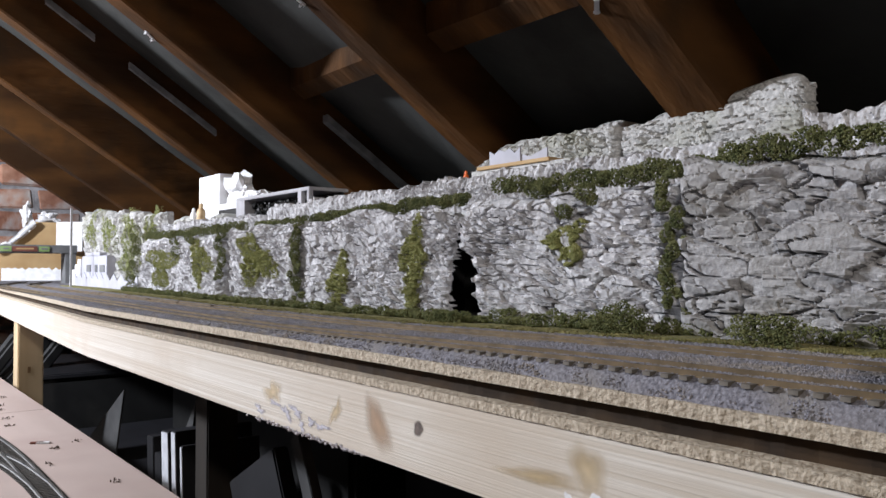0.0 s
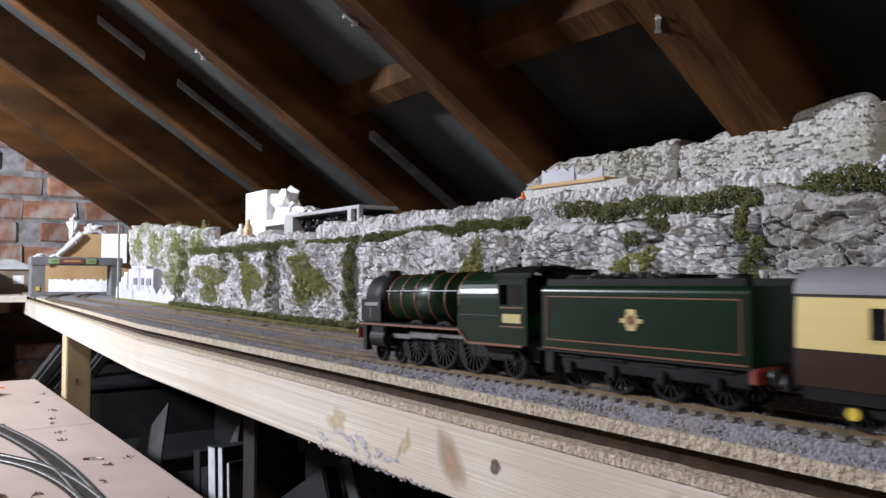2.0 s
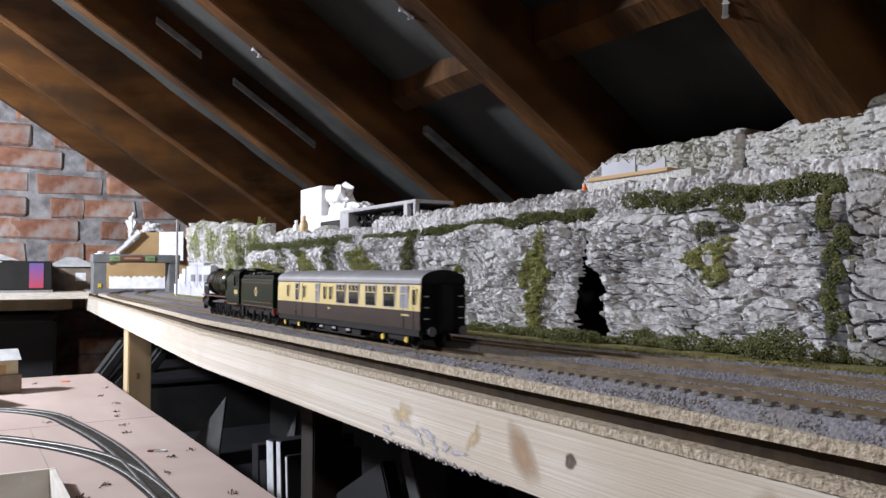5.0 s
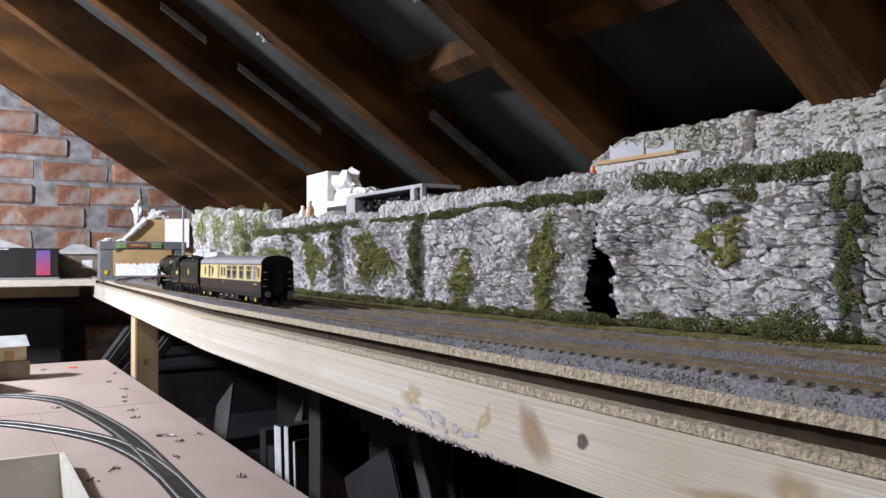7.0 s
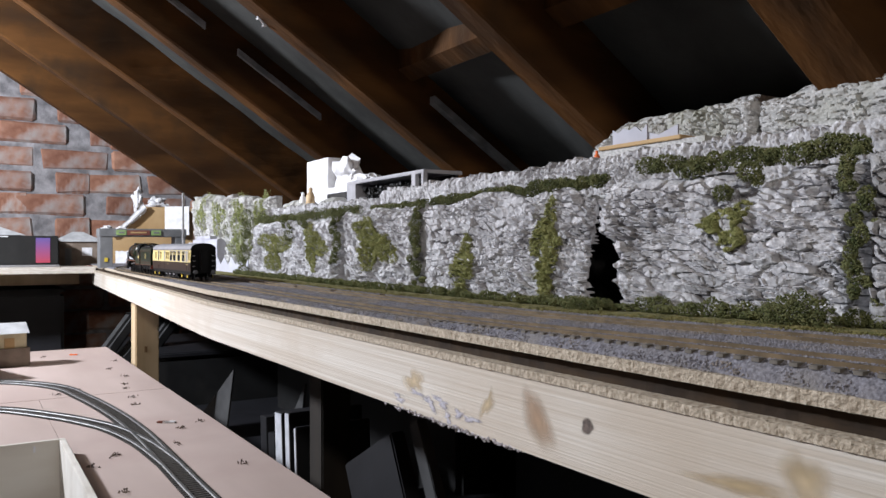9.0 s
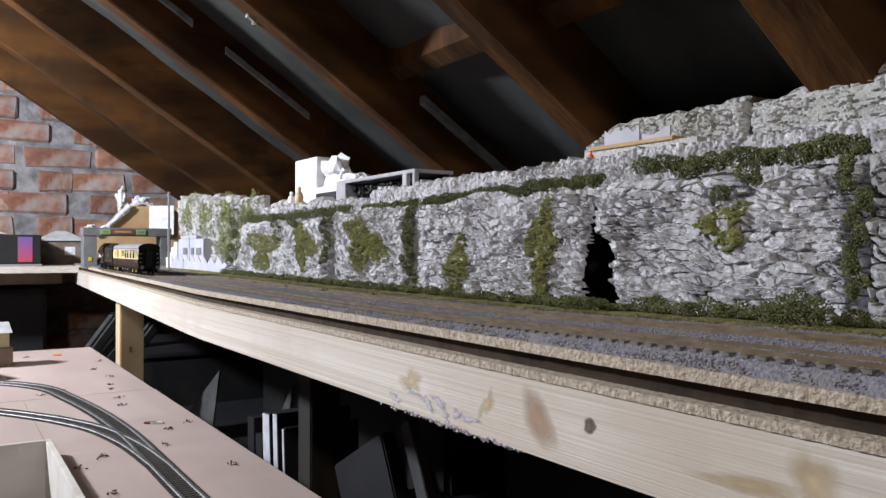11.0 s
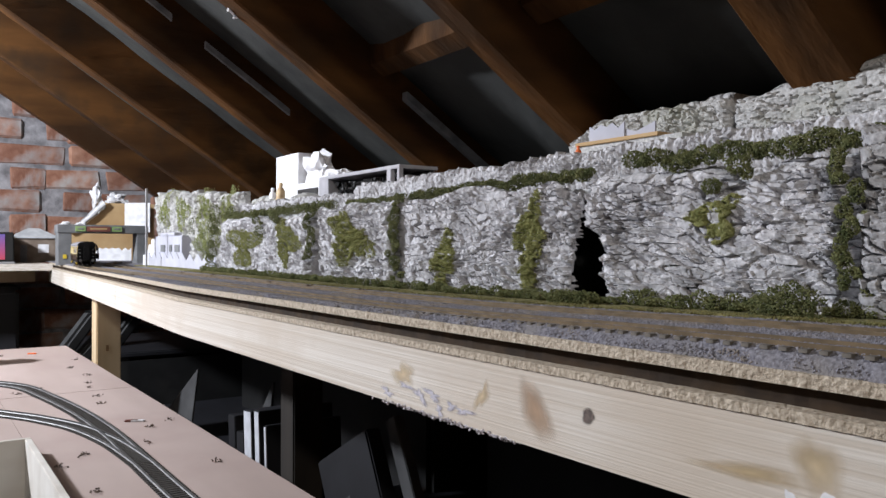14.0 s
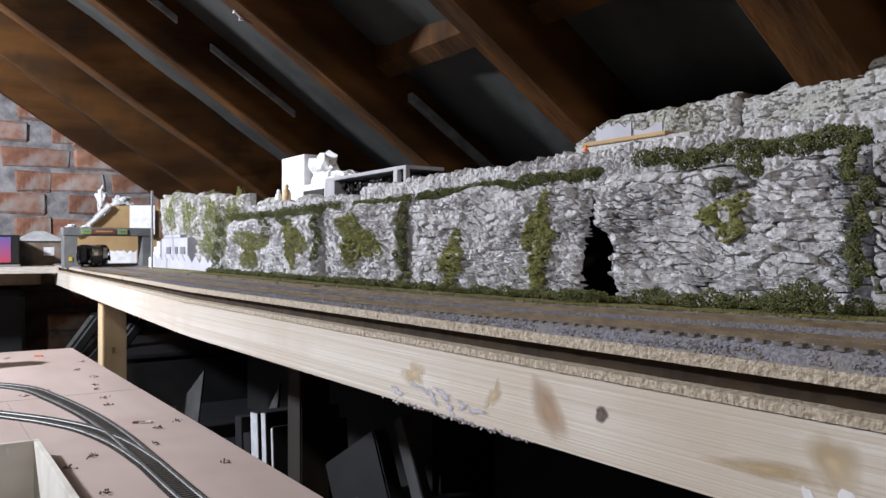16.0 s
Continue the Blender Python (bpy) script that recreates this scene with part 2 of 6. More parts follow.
def rock_panel(name, y0, y1, z0, z1, xf, step, seed, su, sv, amp, material, label, left=None, right=None, top=None, turn=0.0, thick=0.022, rim_w=0.012, rim_d=0.011):
    """A moulded plaster rock face that looks to -x; left and right give its side edges as y by height, top its upper edge as z by y."""
    ny, nz = int((y1 - y0) / step) + 1, int((z1 - z0) / step) + 1
    a, b = np.linspace(0, 1, ny), np.linspace(0, 1, nz)
    A, B = np.meshgrid(a, b, indexing="ij")
    zt = z1 + (top(y0 + (y1 - y0) * A) if top else 0)
    Z = z0 + (zt - z0) * B
    ya = y0 + (left(Z) if left else 0)
    yb = y1 + (right(Z) if right else 0)
    Y = ya + (yb - ya) * A
    h, tone = rock_height(Y, Z, seed, su, sv, amp)
    rim = np.minimum(np.minimum(A * (y1 - y0), (1 - A) * (y1 - y0)) / rim_w, (1 - B) * (z1 - z0) / 0.010)
    rim = np.clip(rim, 0, 1)
    h = h - rim_d * (1 - rim) ** 2
    X = np.vectorize(xf)(Y) - h + turn * (Z - z0)
    front = np.stack([X, Y, Z], axis=-1).reshape(-1, 3)
    idx = np.arange(ny * nz).reshape(ny, nz)
    f = np.stack([idx[:-1, :-1], idx[:-1, 1:], idx[1:, 1:], idx[1:, :-1]], axis=-1).reshape(-1, 4)
    loop = np.concatenate([idx[:, 0], idx[-1, 1:], idx[-2::-1, -1], idx[0, -2:0:-1]])
    back = front[loop].copy()
    back[:, 0] = np.vectorize(xf)(back[:, 1]) + thick + turn * (back[:, 2] - z0)
    n0, k = len(front), len(loop)
    r = np.arange(k)
    side = np.stack([loop, loop[(r + 1) % k], n0 + (r + 1) % k, n0 + r], axis=-1)
    ob = grid_mesh(name, np.concatenate([front, back]), np.concatenate([f, side]), material)
    at = ob.data.attributes.new("tone", "FLOAT", "POINT")
    at.data.foreach_set("value", np.concatenate([tone.ravel(), np.zeros(k)]).astype(np.float32))
    tagged(ob, label, "rock face", "moulded rock faces")

    def surface(y, z):
        i = np.clip(((y - y0) / (y1 - y0) * (ny - 1)).astype(int), 0, ny - 1)
        j = np.clip(((z - z0) / (z1 - z0) * (nz - 1)).astype(int), 0, nz - 1)
        return X[i, j]
    return ob, surface


def rock_material(name, lo, mid, hi, stain, patch):
    m = mat(name, lo, hi, 0.9, 300, 8, 0.9, 700, c3=stain, s3=patch, dist=0.0008, contrast=(0.30, 0.70))
    nt = m.node_tree
    n, l = nt.nodes, nt.links
    b = n["Principled BSDF"]
    src = b.inputs["Base Color"].links[0].from_socket
    at, mr, mx = n.new("ShaderNodeAttribute"), n.new("ShaderNodeMapRange"), n.new("ShaderNodeMix")
    at.attribute_name = "tone"
    mr.inputs[1].default_value, mr.inputs[2].default_value, mr.inputs[3].default_value, mr.inputs[4].default_value = -1, 1, 0.0, 0.65
    l.new(at.outputs["Fac"], mr.inputs[0])
    mx.data_type = "RGBA"
    l.new(mr.outputs[0], mx.inputs[0])
    l.new(src, mx.inputs[6])
    mx.inputs[7].default_value = mid
    l.new(mx.outputs[2], b.inputs["Base Color"])
    return m


M["rock"] = rock_material("painted_plaster_rock", (0.28, 0.275, 0.29, 1), (0.48, 0.475, 0.49, 1), (0.88, 0.87, 0.89, 1), (0.24, 0.23, 0.235, 1), 48)
M["rock_dark"] = rock_material("grey_strata_rock", (0.21, 0.205, 0.21, 1), (0.35, 0.345, 0.35, 1), (0.58, 0.57, 0.58, 1), (0.30, 0.285, 0.26, 1), 16)
M["rock_pale"] = rock_material("pale_upper_rock", (0.28, 0.275, 0.265, 1), (0.46, 0.455, 0.445, 1), (0.76, 0.75, 0.74, 1), (0.36, 0.36, 0.29, 1), 16)
M["moss"] = mat("yellow_green_moss", (0.18, 0.19, 0.062, 1), (0.36, 0.36, 0.15, 1), 0.95, 200, 4, 0.0)
M["moss_pale"] = mat("pale_moss", (0.20, 0.23, 0.08, 1), (0.40, 0.42, 0.19, 1), 0.95, 200, 4, 0.0)
M["grass"] = mat("verge_grass", (0.10, 0.10, 0.03, 1), (0.22, 0.19, 0.07, 1), 0.95, 120, 5, 0.6, 300)
M["rail"] = mat("rusty_rail", (0.12, 0.086, 0.048, 1), (0.215, 0.155, 0.090, 1), 0.6, 90, 4, 0.1, metal=0.2)
M["rail_new"] = mat("nickel_rail", (0.085, 0.085, 0.085, 1), (0.15, 0.147, 0.143, 1), 0.5, 90, 4, 0.1, metal=0.5)
M["sleeper"] = mat("weathered_sleeper", (0.09, 0.08, 0.068, 1), (0.20, 0.18, 0.155, 1), 0.9, 150, 4, 0.2)
M["sleeper_black"] = mat("black_plastic_sleeper", (0.030, 0.028, 0.026, 1), (0.07, 0.065, 0.06, 1), 0.6, 150, 4, 0.1)

# ---- the shelf: boards, timber, legs ----
YA, YB = -0.9, 2.55
JOINT = 1.385
bm = bmesh.new()
rows, rg = [], random.Random(9)
for i in range(420):
    y = YA + (YB + 0.35 - YA) * i / 419
    e, j, k = edge_x(y), rg.uniform(-0.0012, 0.0012), rg.uniform(-0.0006, 0.0006)
    rows.append([bm.verts.new((x, y, z)) for x, z in ((e + 0.0018 + j, 0.9038), (e + 0.0038 + j, 0.9052 + k * 0.5 + 0.5 * lift(y)), (e + 0.0065, 0.9063 + k * 0.5 + 0.85 * lift(y)), (e + 0.010, TOP + k * 0.3 + lift(y)), (e + 0.05, TOP + lift(y)), (e + 0.10, TOP + lift(y)), (wall_x(y) + 0.5, TOP + lift(y)))])
for p, q in zip(rows, rows[1:]):
    for i in range(6):
        bm.faces.new((p[i], p[i + 1], q[i + 1], q[i]))
tagged(obj("ballast_bed", bm, M["ballast"], smooth=True), "fine grey stone ballast bed under the two tracks", "ballast", kind="structure")


def baseboard(name, y0, y1, n, cut):
    e = empty(name)
    part("fibreboard_top", strip(lambda y: edge_x(y), lambda y: wall_x(y) + 0.4, y0, y1, n, 0.8994, 0.9045, 0.00028 * cut), M["chip"], e, "ragged fibreboard edge", False)
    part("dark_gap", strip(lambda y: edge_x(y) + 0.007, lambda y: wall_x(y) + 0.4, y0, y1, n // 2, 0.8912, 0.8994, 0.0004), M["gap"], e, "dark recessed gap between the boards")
    part("chipboard_base", strip(lambda y: edge_x(y) - 0.002, lambda y: wall_x(y) + 0.4, y0, y1, n, 0.8872, 0.8912, 0.00028 * cut, 5), M["chip"], e, "chipboard underlayer")
    part("front_rail", strip(lambda y: edge_x(y) - 0.001, lambda y: edge_x(y) + 0.020, y0, y1, 40, 0.8495, 0.8868), M["timber"], e, "planed pine batten with a knot and brown stains")
    tagged(e, "layered fibreboard and chipboard shelf fronted by a pale pine batten", "baseboard", "baseboards")
    return e


near_board = baseboard("baseboard", YA, JOINT - 0.001, 900, 1.0)
far_board = baseboard("baseboard", JOINT + 0.001, YB, 300, 0.6)

# knot, stains and dried glue on the near batten
M["knot"] = mat("dark_knot", (0.05, 0.035, 0.03, 1), (0.16, 0.12, 0.10, 1), 0.6, 400, 4, 0.1)
M["glue"] = mat("grey_glue_smears", (0.34, 0.33, 0.39, 1), (0.58, 0.56, 0.61, 1), 0.5, 300, 4, 0.4)


def soak(m, sharp, spread):
    """Let a mark fade unevenly into the wood towards its rim."""
    nt = m.node_tree
    n, l = nt.nodes, nt.links
    at, no, ad, mr = n.new("ShaderNodeAttribute"), n.new("ShaderNodeTexNoise"), n.new("ShaderNodeMath"), n.new("ShaderNodeMapRange")
    at.attribute_name = "core"
    no.inputs["Scale"].default_value, no.inputs["Detail"].default_value = 260, 4
    ad.operation = "MULTIPLY_ADD"
    l.new(no.outputs["Fac"], ad.inputs[0])
    ad.inputs[1].default_value = spread
    l.new(at.outputs["Fac"], ad.inputs[2])
    mr.inputs[1].default_value, mr.inputs[2].default_value = 0.5 * spread, 0.5 * spread + sharp
    l.new(ad.outputs[0], mr.inputs[0])
    l.new(mr.outputs[0], n["Principled BSDF"].inputs["Alpha"])


M["stain"] = mat("brown_wood_stain", (0.29, 0.18, 0.11, 1), (0.45, 0.31, 0.20, 1), 0.65, 70, 4, 0.1, stretch=(1, 1, 0.3))
M["stain_pale"] = mat("faint_ochre_stain", (0.46, 0.35, 0.20, 1), (0.62, 0.50, 0.33, 1), 0.65, 70, 4, 0.1)
for key, a, b in (("stain", 0.95, 0.7), ("stain_pale", 1.0, 0.7), ("glue", 0.5, 1.0), ("knot", 0.4, 0.4)):
    soak(M[key], a, b)


def blot(name, y, z, ry, rz, material, label, seed, lean=0.0, wob=0.25, proud=0.00015):
    """A flat uneven mark on the front of the batten."""
    bm = bmesh.new()
    rng = random.Random(seed)
    n = 26
    ring = []
    ph = [rng.uniform(0, 6.28) for _ in range(4)]
    for i in range(n):
        a = 6.2832 * i / n
        k = 1 + wob * (0.5 * math.sin(2 * a + ph[0]) + 0.35 * math.sin(3 * a + ph[1]) + 0.3 * math.sin(5 * a + ph[2]))
        ring.append((ry * k * math.cos(a) + lean * rz * math.sin(a), rz * k * math.sin(a)))
    x = edge_x(y) - 0.001
    f = [bm.verts.new((x - proud, y + p, z + q)) for p, q in ring]
    g = [bm.verts.new((x + 0.001, y + p, z + q)) for p, q in ring]
    core = bm.verts.new((x - proud, y, z))
    for i in range(n):
        bm.faces.new((core, f[(i + 1) % n], f[i]))
        bm.faces.new((f[i], f[(i + 1) % n], g[(i + 1) % n], g[i]))
    ob = part(name, bm, material, near_board, label)
    at = ob.data.attributes.new("core", "FLOAT", "POINT")
    at.data.foreach_set("value", [0.0] * (2 * n) + [1.0])
    return ob


blot("stain", 0.342, 0.868, 0.0115, 0.0175, M["stain"], "long brown stain", 3, 0.45, 0.2, 0.0001)
blot("paint_drip", 0.2072, 0.8595, 0.0022, 0.0036, M["white"], "white paint drip", 31, 0.5, 0.3)
blot("paint_drip", 0.1936, 0.8625, 0.0030, 0.0034, M["white"], "white paint drip", 32, 0.3, 0.3)
blot("knot", 0.306, 0.8715, 0.0045, 0.0040, M["knot"], "small dark knot", 5, 0, 0.2)
blot("stain", 0.1985, 0.8735, 0.0095, 0.0125, M["stain_pale"], "faint ochre stain", 8, 0.2, 0.25, 0.0001)
blot("stain", 0.224, 0.8655, 0.026, 0.0042, M["stain_pale"], "faint ochre stain", 10, -0.9, 0.3, 0.00006)
blot("stain", 0.465, 0.869, 0.014, 0.008, M["stain_pale"], "faint ochre stain", 9, 0.2, 0.5, 0.0001)
blot("stain", 0.385, 0.868, 0.006, 0.009, M["stain_pale"], "faint ochre stain", 11, -0.4, 0.5, 0.0001)
for k, (y, z, a, b) in enumerate(((0.484, 0.8555, 0.007, 0.0025), (0.462, 0.8625, 0.006, 0.0022), (0.445, 0.859, 0.006, 0.004), (0.432, 0.8615, 0.008, 0.003), (0.413, 0.858, 0.006, 0.002), (0.401, 0.857, 0.007, 0.0022), (0.425, 0.8535, 0.004, 0.003))):
    blot("glue_smear", y, z, a, b, M["glue"], "dried grey glue", 20 + k, 0.4, 0.9, 0.0004)
rng = np.random.default_rng(4)
M["glue_lump"] = mat("pale_glue_lumps", (0.42, 0.40, 0.44, 1), (0.66, 0.64, 0.68, 1), 0.7, 300, 4, 0.4)
n = 340
yy = np.concatenate([rng.normal(c, 0.011, n // 4) for c in (0.375, 0.405, 0.432, 0.470)])
specks("glue_crumbs", np.stack([0.2245 + rng.normal(0, 0.0012, n), yy, 0.8494 + rng.normal(0, 0.0006, n)], 1), rng.uniform(0.0003, 0.0012, n), M["glue_lump"], 3, near_board)
n = 160
yy = np.concatenate([rng.normal(c, 0.006, n // 4) for c in (0.408, 0.428, 0.450, 0.478)])
specks("glue_crumbs", np.stack([np.full(n, 0.2241), yy, 0.8575 + rng.normal(0, 0.0022, n)], 1), rng.uniform(0.0003, 0.0009, n), M["glue"], 9, near_board)

# leg wood again, its brown darkened to carry the shade under the shelf
M["leg_dark"] = mat("post_darkened_for_shade", (0.010, 0.0065, 0.004, 1), (0.022, 0.015, 0.009, 1), 0.8, 14, 5, 0.2, 40, stretch=(1.6, 1.6, 0.06))
M["tan_knot"] = mat("tan_knot_wood", (0.22, 0.13, 0.06, 1), (0.34, 0.21, 0.11, 1), 0.7, 90, 4, 0.1)
legm = empty("table_leg", pose(0.324, 1.833, 0))
part("post", boxed(-0.024, 0.024, -0.026, 0.026, 0, 0.886, 0.002), M["leg"], legm)
part("knot", boxed(-0.010, 0.004, -0.0263, -0.020, 0.725, 0.746, 0.004), M["tan_knot"], legm, "brown knot mark")
tagged(legm, "upright pine post under the shelf", "table leg", "shelf legs")
leg2 = empty("table_leg", pose(0.422, 1.052, 0))
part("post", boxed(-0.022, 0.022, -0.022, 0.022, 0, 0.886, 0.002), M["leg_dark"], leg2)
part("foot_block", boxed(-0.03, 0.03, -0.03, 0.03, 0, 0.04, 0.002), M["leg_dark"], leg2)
tagged(leg2, "brown wooden post under the shelf, coloured dark for the shade", "table leg", "shelf legs")

# cross shelf at the far end
cross = empty("cross_shelf")
part("top", boxed(-1.6, 0.31, 2.46, 2.98, 0.883, 0.901, 0.001), M["timber"], cross)
part("bearer", boxed(-1.6, 0.29, 2.66, 2.68, 0.845, 0.883, 0.001), M["leg"], cross)
for px in (-1.4, -0.5):
    part("leg", boxed(px, px + 0.045, 2.52, 2.565, 0, 0.883, 0.001), M["leg"], cross)
tagged(cross, "pale wooden shelf along the brick gable", "shelf")

# ---- tracks ----
RAIL_PROFILE = [(-0.0011, -0.0026), (0.0011, -0.0026), (0.0003, -0.0018), (0.0006, 0.0), (-0.0006, 0.0), (-0.0003, -0.0018)]
sleeper_me = {}


def sleeper_mesh(material, half=0.0150):
    key = (material.name, half)
    if key not in sleeper_me:
        bm = boxed(-half, half, -0.0016, 0.0016, -0.0014, 0.0, 0.0)
        me = bpy.data.meshes.new("sleeper")
        bm.to_mesh(me)
        bm.free()
        me.materials.append(material)
        sleeper_me[key] = me
    return sleeper_me[key]


def lay_track(label, points, zr, rail_mat, sleeper_mat, pitch, limit=300, bury=0.0026, rise=lambda y: 0.0):
    """points: a function of arc length to (x, y, heading), and its ends."""
    fn, s0, s1 = points
    e = empty("model_track")
    for side in (-0.00825, 0.00825):
        path = []
        k = int((s1 - s0) / 0.02) + 1
        for i in range(k + 1):
            x, y, h = fn(s0 + (s1 - s0) * i / k)
            path.append((x + side * math.cos(h), y - side * math.sin(h), zr + rise(y)))
        part("rail", sweep(bmesh.new(), path, RAIL_PROFILE), rail_mat, e, "", False)
    me = sleeper_mesh(sleeper_mat, 0.0130)
    rest, rv, rf = int((s1 - s0) / pitch), [], []
    rng = random.Random(7)
    base = np.array([v.co for v in me.vertices])
    quads = np.array([list(p.vertices) for p in me.polygons])
    for i in range(rest):
        s = s0 + (i + 0.5) * pitch
        x, y, h = fn(s)
        m = pose(x, y, zr - bury + rise(y), 0, 0, -math.degrees(h) + rng.uniform(-1, 1))
        if i < limit:
            ob = new("sleeper", me)
            ob.parent = e
            ob.matrix_basis = m
        else:
            rv.append(np.array([m @ Vector(v) for v in base]))
            rf.append(quads + 8 * len(rf))
    if rv:
        tagged(grid_mesh("far_sleepers", np.concatenate(rv), np.concatenate(rf), sleeper_mat, e), kind="stuff")
    tagged(e, label, "railway track", "model railway tracks")
    return e


lay_track("rusty model railway track nearer the board edge", (lambda s: on_path(s), -0.35, 2.45), RAIL, M["rail"], M["sleeper"], 0.0078, 300, 0.0017, lift)
lay_track("rusty model railway track beside the rock face", (lambda s: on_path(s, 0.060), -0.35, 2.45), RAIL, M["rail"], M["sleeper"], 0.0078, 300, 0.0017, lift)


def curve_fn(points):
    """Arc length to place and heading along a smooth line through some points."""
    p = [Vector((x, y, 0)) for x, y in points]
    out = []
    for i in range(len(p) - 1):
        a, b, c, d = p[max(i - 1, 0)], p[i], p[i + 1], p[min(i + 2, len(p) - 1)]
        for k in range(12):
            t = k / 12
            out.append(0.5 * (2 * b + (c - a) * t + (2 * a - 5 * b + 4 * c - d) * t * t + (3 * b - a - 3 * c + d) * t ** 3))
    out.append(p[-1])
    arr = np.array(out)
    s = np.concatenate([[0], np.cumsum(np.linalg.norm(np.diff(arr, axis=0), axis=1))])

    def fn(q):
        x, y = np.interp(q, s, arr[:, 0]), np.interp(q, s, arr[:, 1])
        a, b = max(q - 0.01, 0), min(q + 0.01, s[-1])
        dx, dy = np.interp(b, s, arr[:, 0]) - np.interp(a, s, arr[:, 0]), np.interp(b, s, arr[:, 1]) - np.interp(a, s, arr[:, 1])
        return float(x), float(y), math.atan2(dx, dy)
    return fn, 0.0, float(s[-1])


LOW = 0.740
main_line = [(0.165, 0.42), (0.160, 0.55), (0.157, 0.70), (0.157, 0.83), (0.157, 0.95), (0.154, 1.04), (0.147, 1.13), (0.131, 1.25), (0.106, 1.365), (0.034, 1.46), (-0.08, 1.50)]
branch = [(0.157, 0.83), (0.150, 0.93), (0.133, 1.02), (0.110, 1.08), (0.084, 1.13), (0.025, 1.215), (-0.06, 1.27)]
lay_track("dark model railway curve on the lower plywood board", curve_fn(main_line), LOW + 0.0042, M["rail_new"], M["sleeper_black"], 0.0062)
lay_track("dark model railway branch of a set of points", curve_fn(branch), LOW + 0.0043, M["rail_new"], M["sleeper_black"], 0.0062)

# lower plywood board
low = empty("lower_board")
part("far_panel", boxed(-0.9, 0.250, 1.2715, 1.862, LOW - 0.012, LOW, 0.0006), M["lowboard"], low)
for q in ((0.075, 0.250, 0.30, 1.270), (-0.9, 0.0745, 0.937, 1.270), (-0.9, 0.0745, 0.30, 0.493), (-0.9, -0.401, 0.494, 0.936)):
    part("near_panel", boxed(*q, LOW - 0.012, LOW), M["lowboard"], low)
part("bearer", boxed(-0.85, 0.235, 0.45, 0.49, LOW - 0.06, LOW - 0.012), M["leg"], low)
part("bearer", boxed(-0.85, 0.235, 1.70, 1.74, LOW - 0.06, LOW - 0.012), M["leg"], low)
for px, py in ((-0.8, 0.45), (0.17, 0.45), (-0.8, 1.70), (0.17, 1.70)):
    part("leg", boxed(px, px + 0.04, py, py + 0.04, 0, LOW - 0.06), M["leg"], low)
tagged(low, "pinkish plywood lower board with bits of scatter on it", "baseboard")

# ---- loft shell ----
tagged(obj("floor", boxed(-5.2, 2.6, -2.8, 3.3, -0.1, 0), M["dark"]), kind="structure")
SL, RZ = 0.65, 1.5167


def roof_z(x):
    return RZ - SL * x


def sloped(x0, x1, y0, y1, d0, d1, k=24):
    """A timber along the slope of the roof, d0 to d1 above the rafters' lower face."""
    bm = bmesh.new()
    rings = []
    rg = random.Random(int(y0 * 1000))
    for i in range(k + 1):
        x = x0 + (x1 - x0) * i / k
        w = rg.uniform(-0.0012, 0.0012)
        rings.append([bm.verts.new((x, y, roof_z(x) + d + w)) for y, d in ((y0 + w, d0), (y1 + w, d0), (y1 + w, d1), (y0 + w, d1))])
    for a, b in zip(rings, rings[1:]):
        for i in range(4):
            bm.faces.new((a[i], a[(i + 1) % 4], b[(i + 1) % 4], b[i]))
    bm.faces.new(rings[0][::-1])
    bm.faces.new(rings[-1])
    bmesh.ops.recalc_face_normals(bm, faces=bm.faces)
    return bm


RAFTERS = (-2.47, -2.10, -1.73, -1.37, -1.01, -0.64, -0.27, 0.10, 0.460, 0.797, 1.158, 1.523, 1.895, 2.27, 2.64)
for y in RAFTERS:
    wide = 0.010 if y == 0.460 else 0.0
    bm = sloped(-1.5, 2.45, y - 0.048 - wide, y - 0.008 + 1.4 * wide, 0.0, 0.115)
    bmesh.ops.bevel(bm, geom=[e for e in bm.edges if e.is_boundary is False and e.calc_face_angle(0) > 1.0], offset=0.003, segments=1, affect="EDGES")
    tagged(obj("rafter", bm, M["rafter"]), "rough brown sawn rafter of the loft roof", "rafter", "roof rafters", "structure")
for y0, y1, x0, x1, d0, d1 in ((0.46, 0.745, 0.556, 0.584, 0.074, 0.112), (0.789, 1.110, 0.562, 0.586, 0.080, 0.112)):
    tagged(obj("noggin", sloped(x0, x1, y0, y1, d0, d1, 1), M["rafter"]), "short brown timber between two rafters", "noggin", "roof noggins", "structure")
M["lath"] = mat("grey_felt_lath", (0.13, 0.135, 0.14, 1), (0.24, 0.245, 0.25, 1), 0.8, 40, 5, 0.2)
for y, x0, x1, w in ((1.485, 0.28, 0.36, 0.016), (1.485, 0.42, 0.585, 0.016), (1.115, 0.62, 0.86, 0.020)):
    tagged(obj("lath", sloped(x0, x1, y - w, y + w * 0.3, 0.070, 0.082, 3), M["lath"]), "narrow grey strip against the roof felt", "lath", "roof laths", "structure")
bm = bmesh.new()
rows = []
rg = random.Random(3)
for i in range(41):
    x = -1.5 + 4.1 * i / 40
    rows.append([bm.verts.new((x, -2.8 + 6.1 * j / 120, roof_z(x) + 0.113 - 0.010 * rg.random() * (j % 7 != 0))) for j in range(121)])
for a, b in zip(rows, rows[1:]):
    for j in range(120):
        bm.faces.new((a[j], a[j + 1], b[j + 1], b[j]))
tagged(obj("ceiling", bm, M["felt"], smooth=True), kind="structure")
bm = bmesh.new()
v = [bm.verts.new(p) for p in ((-1.5, -2.8, roof_z(-1.5) + 0.113), (-1.5, 3.3, roof_z(-1.5) + 0.113), (-5.4, 3.3, 0), (-5.4, -2.8, 0))]
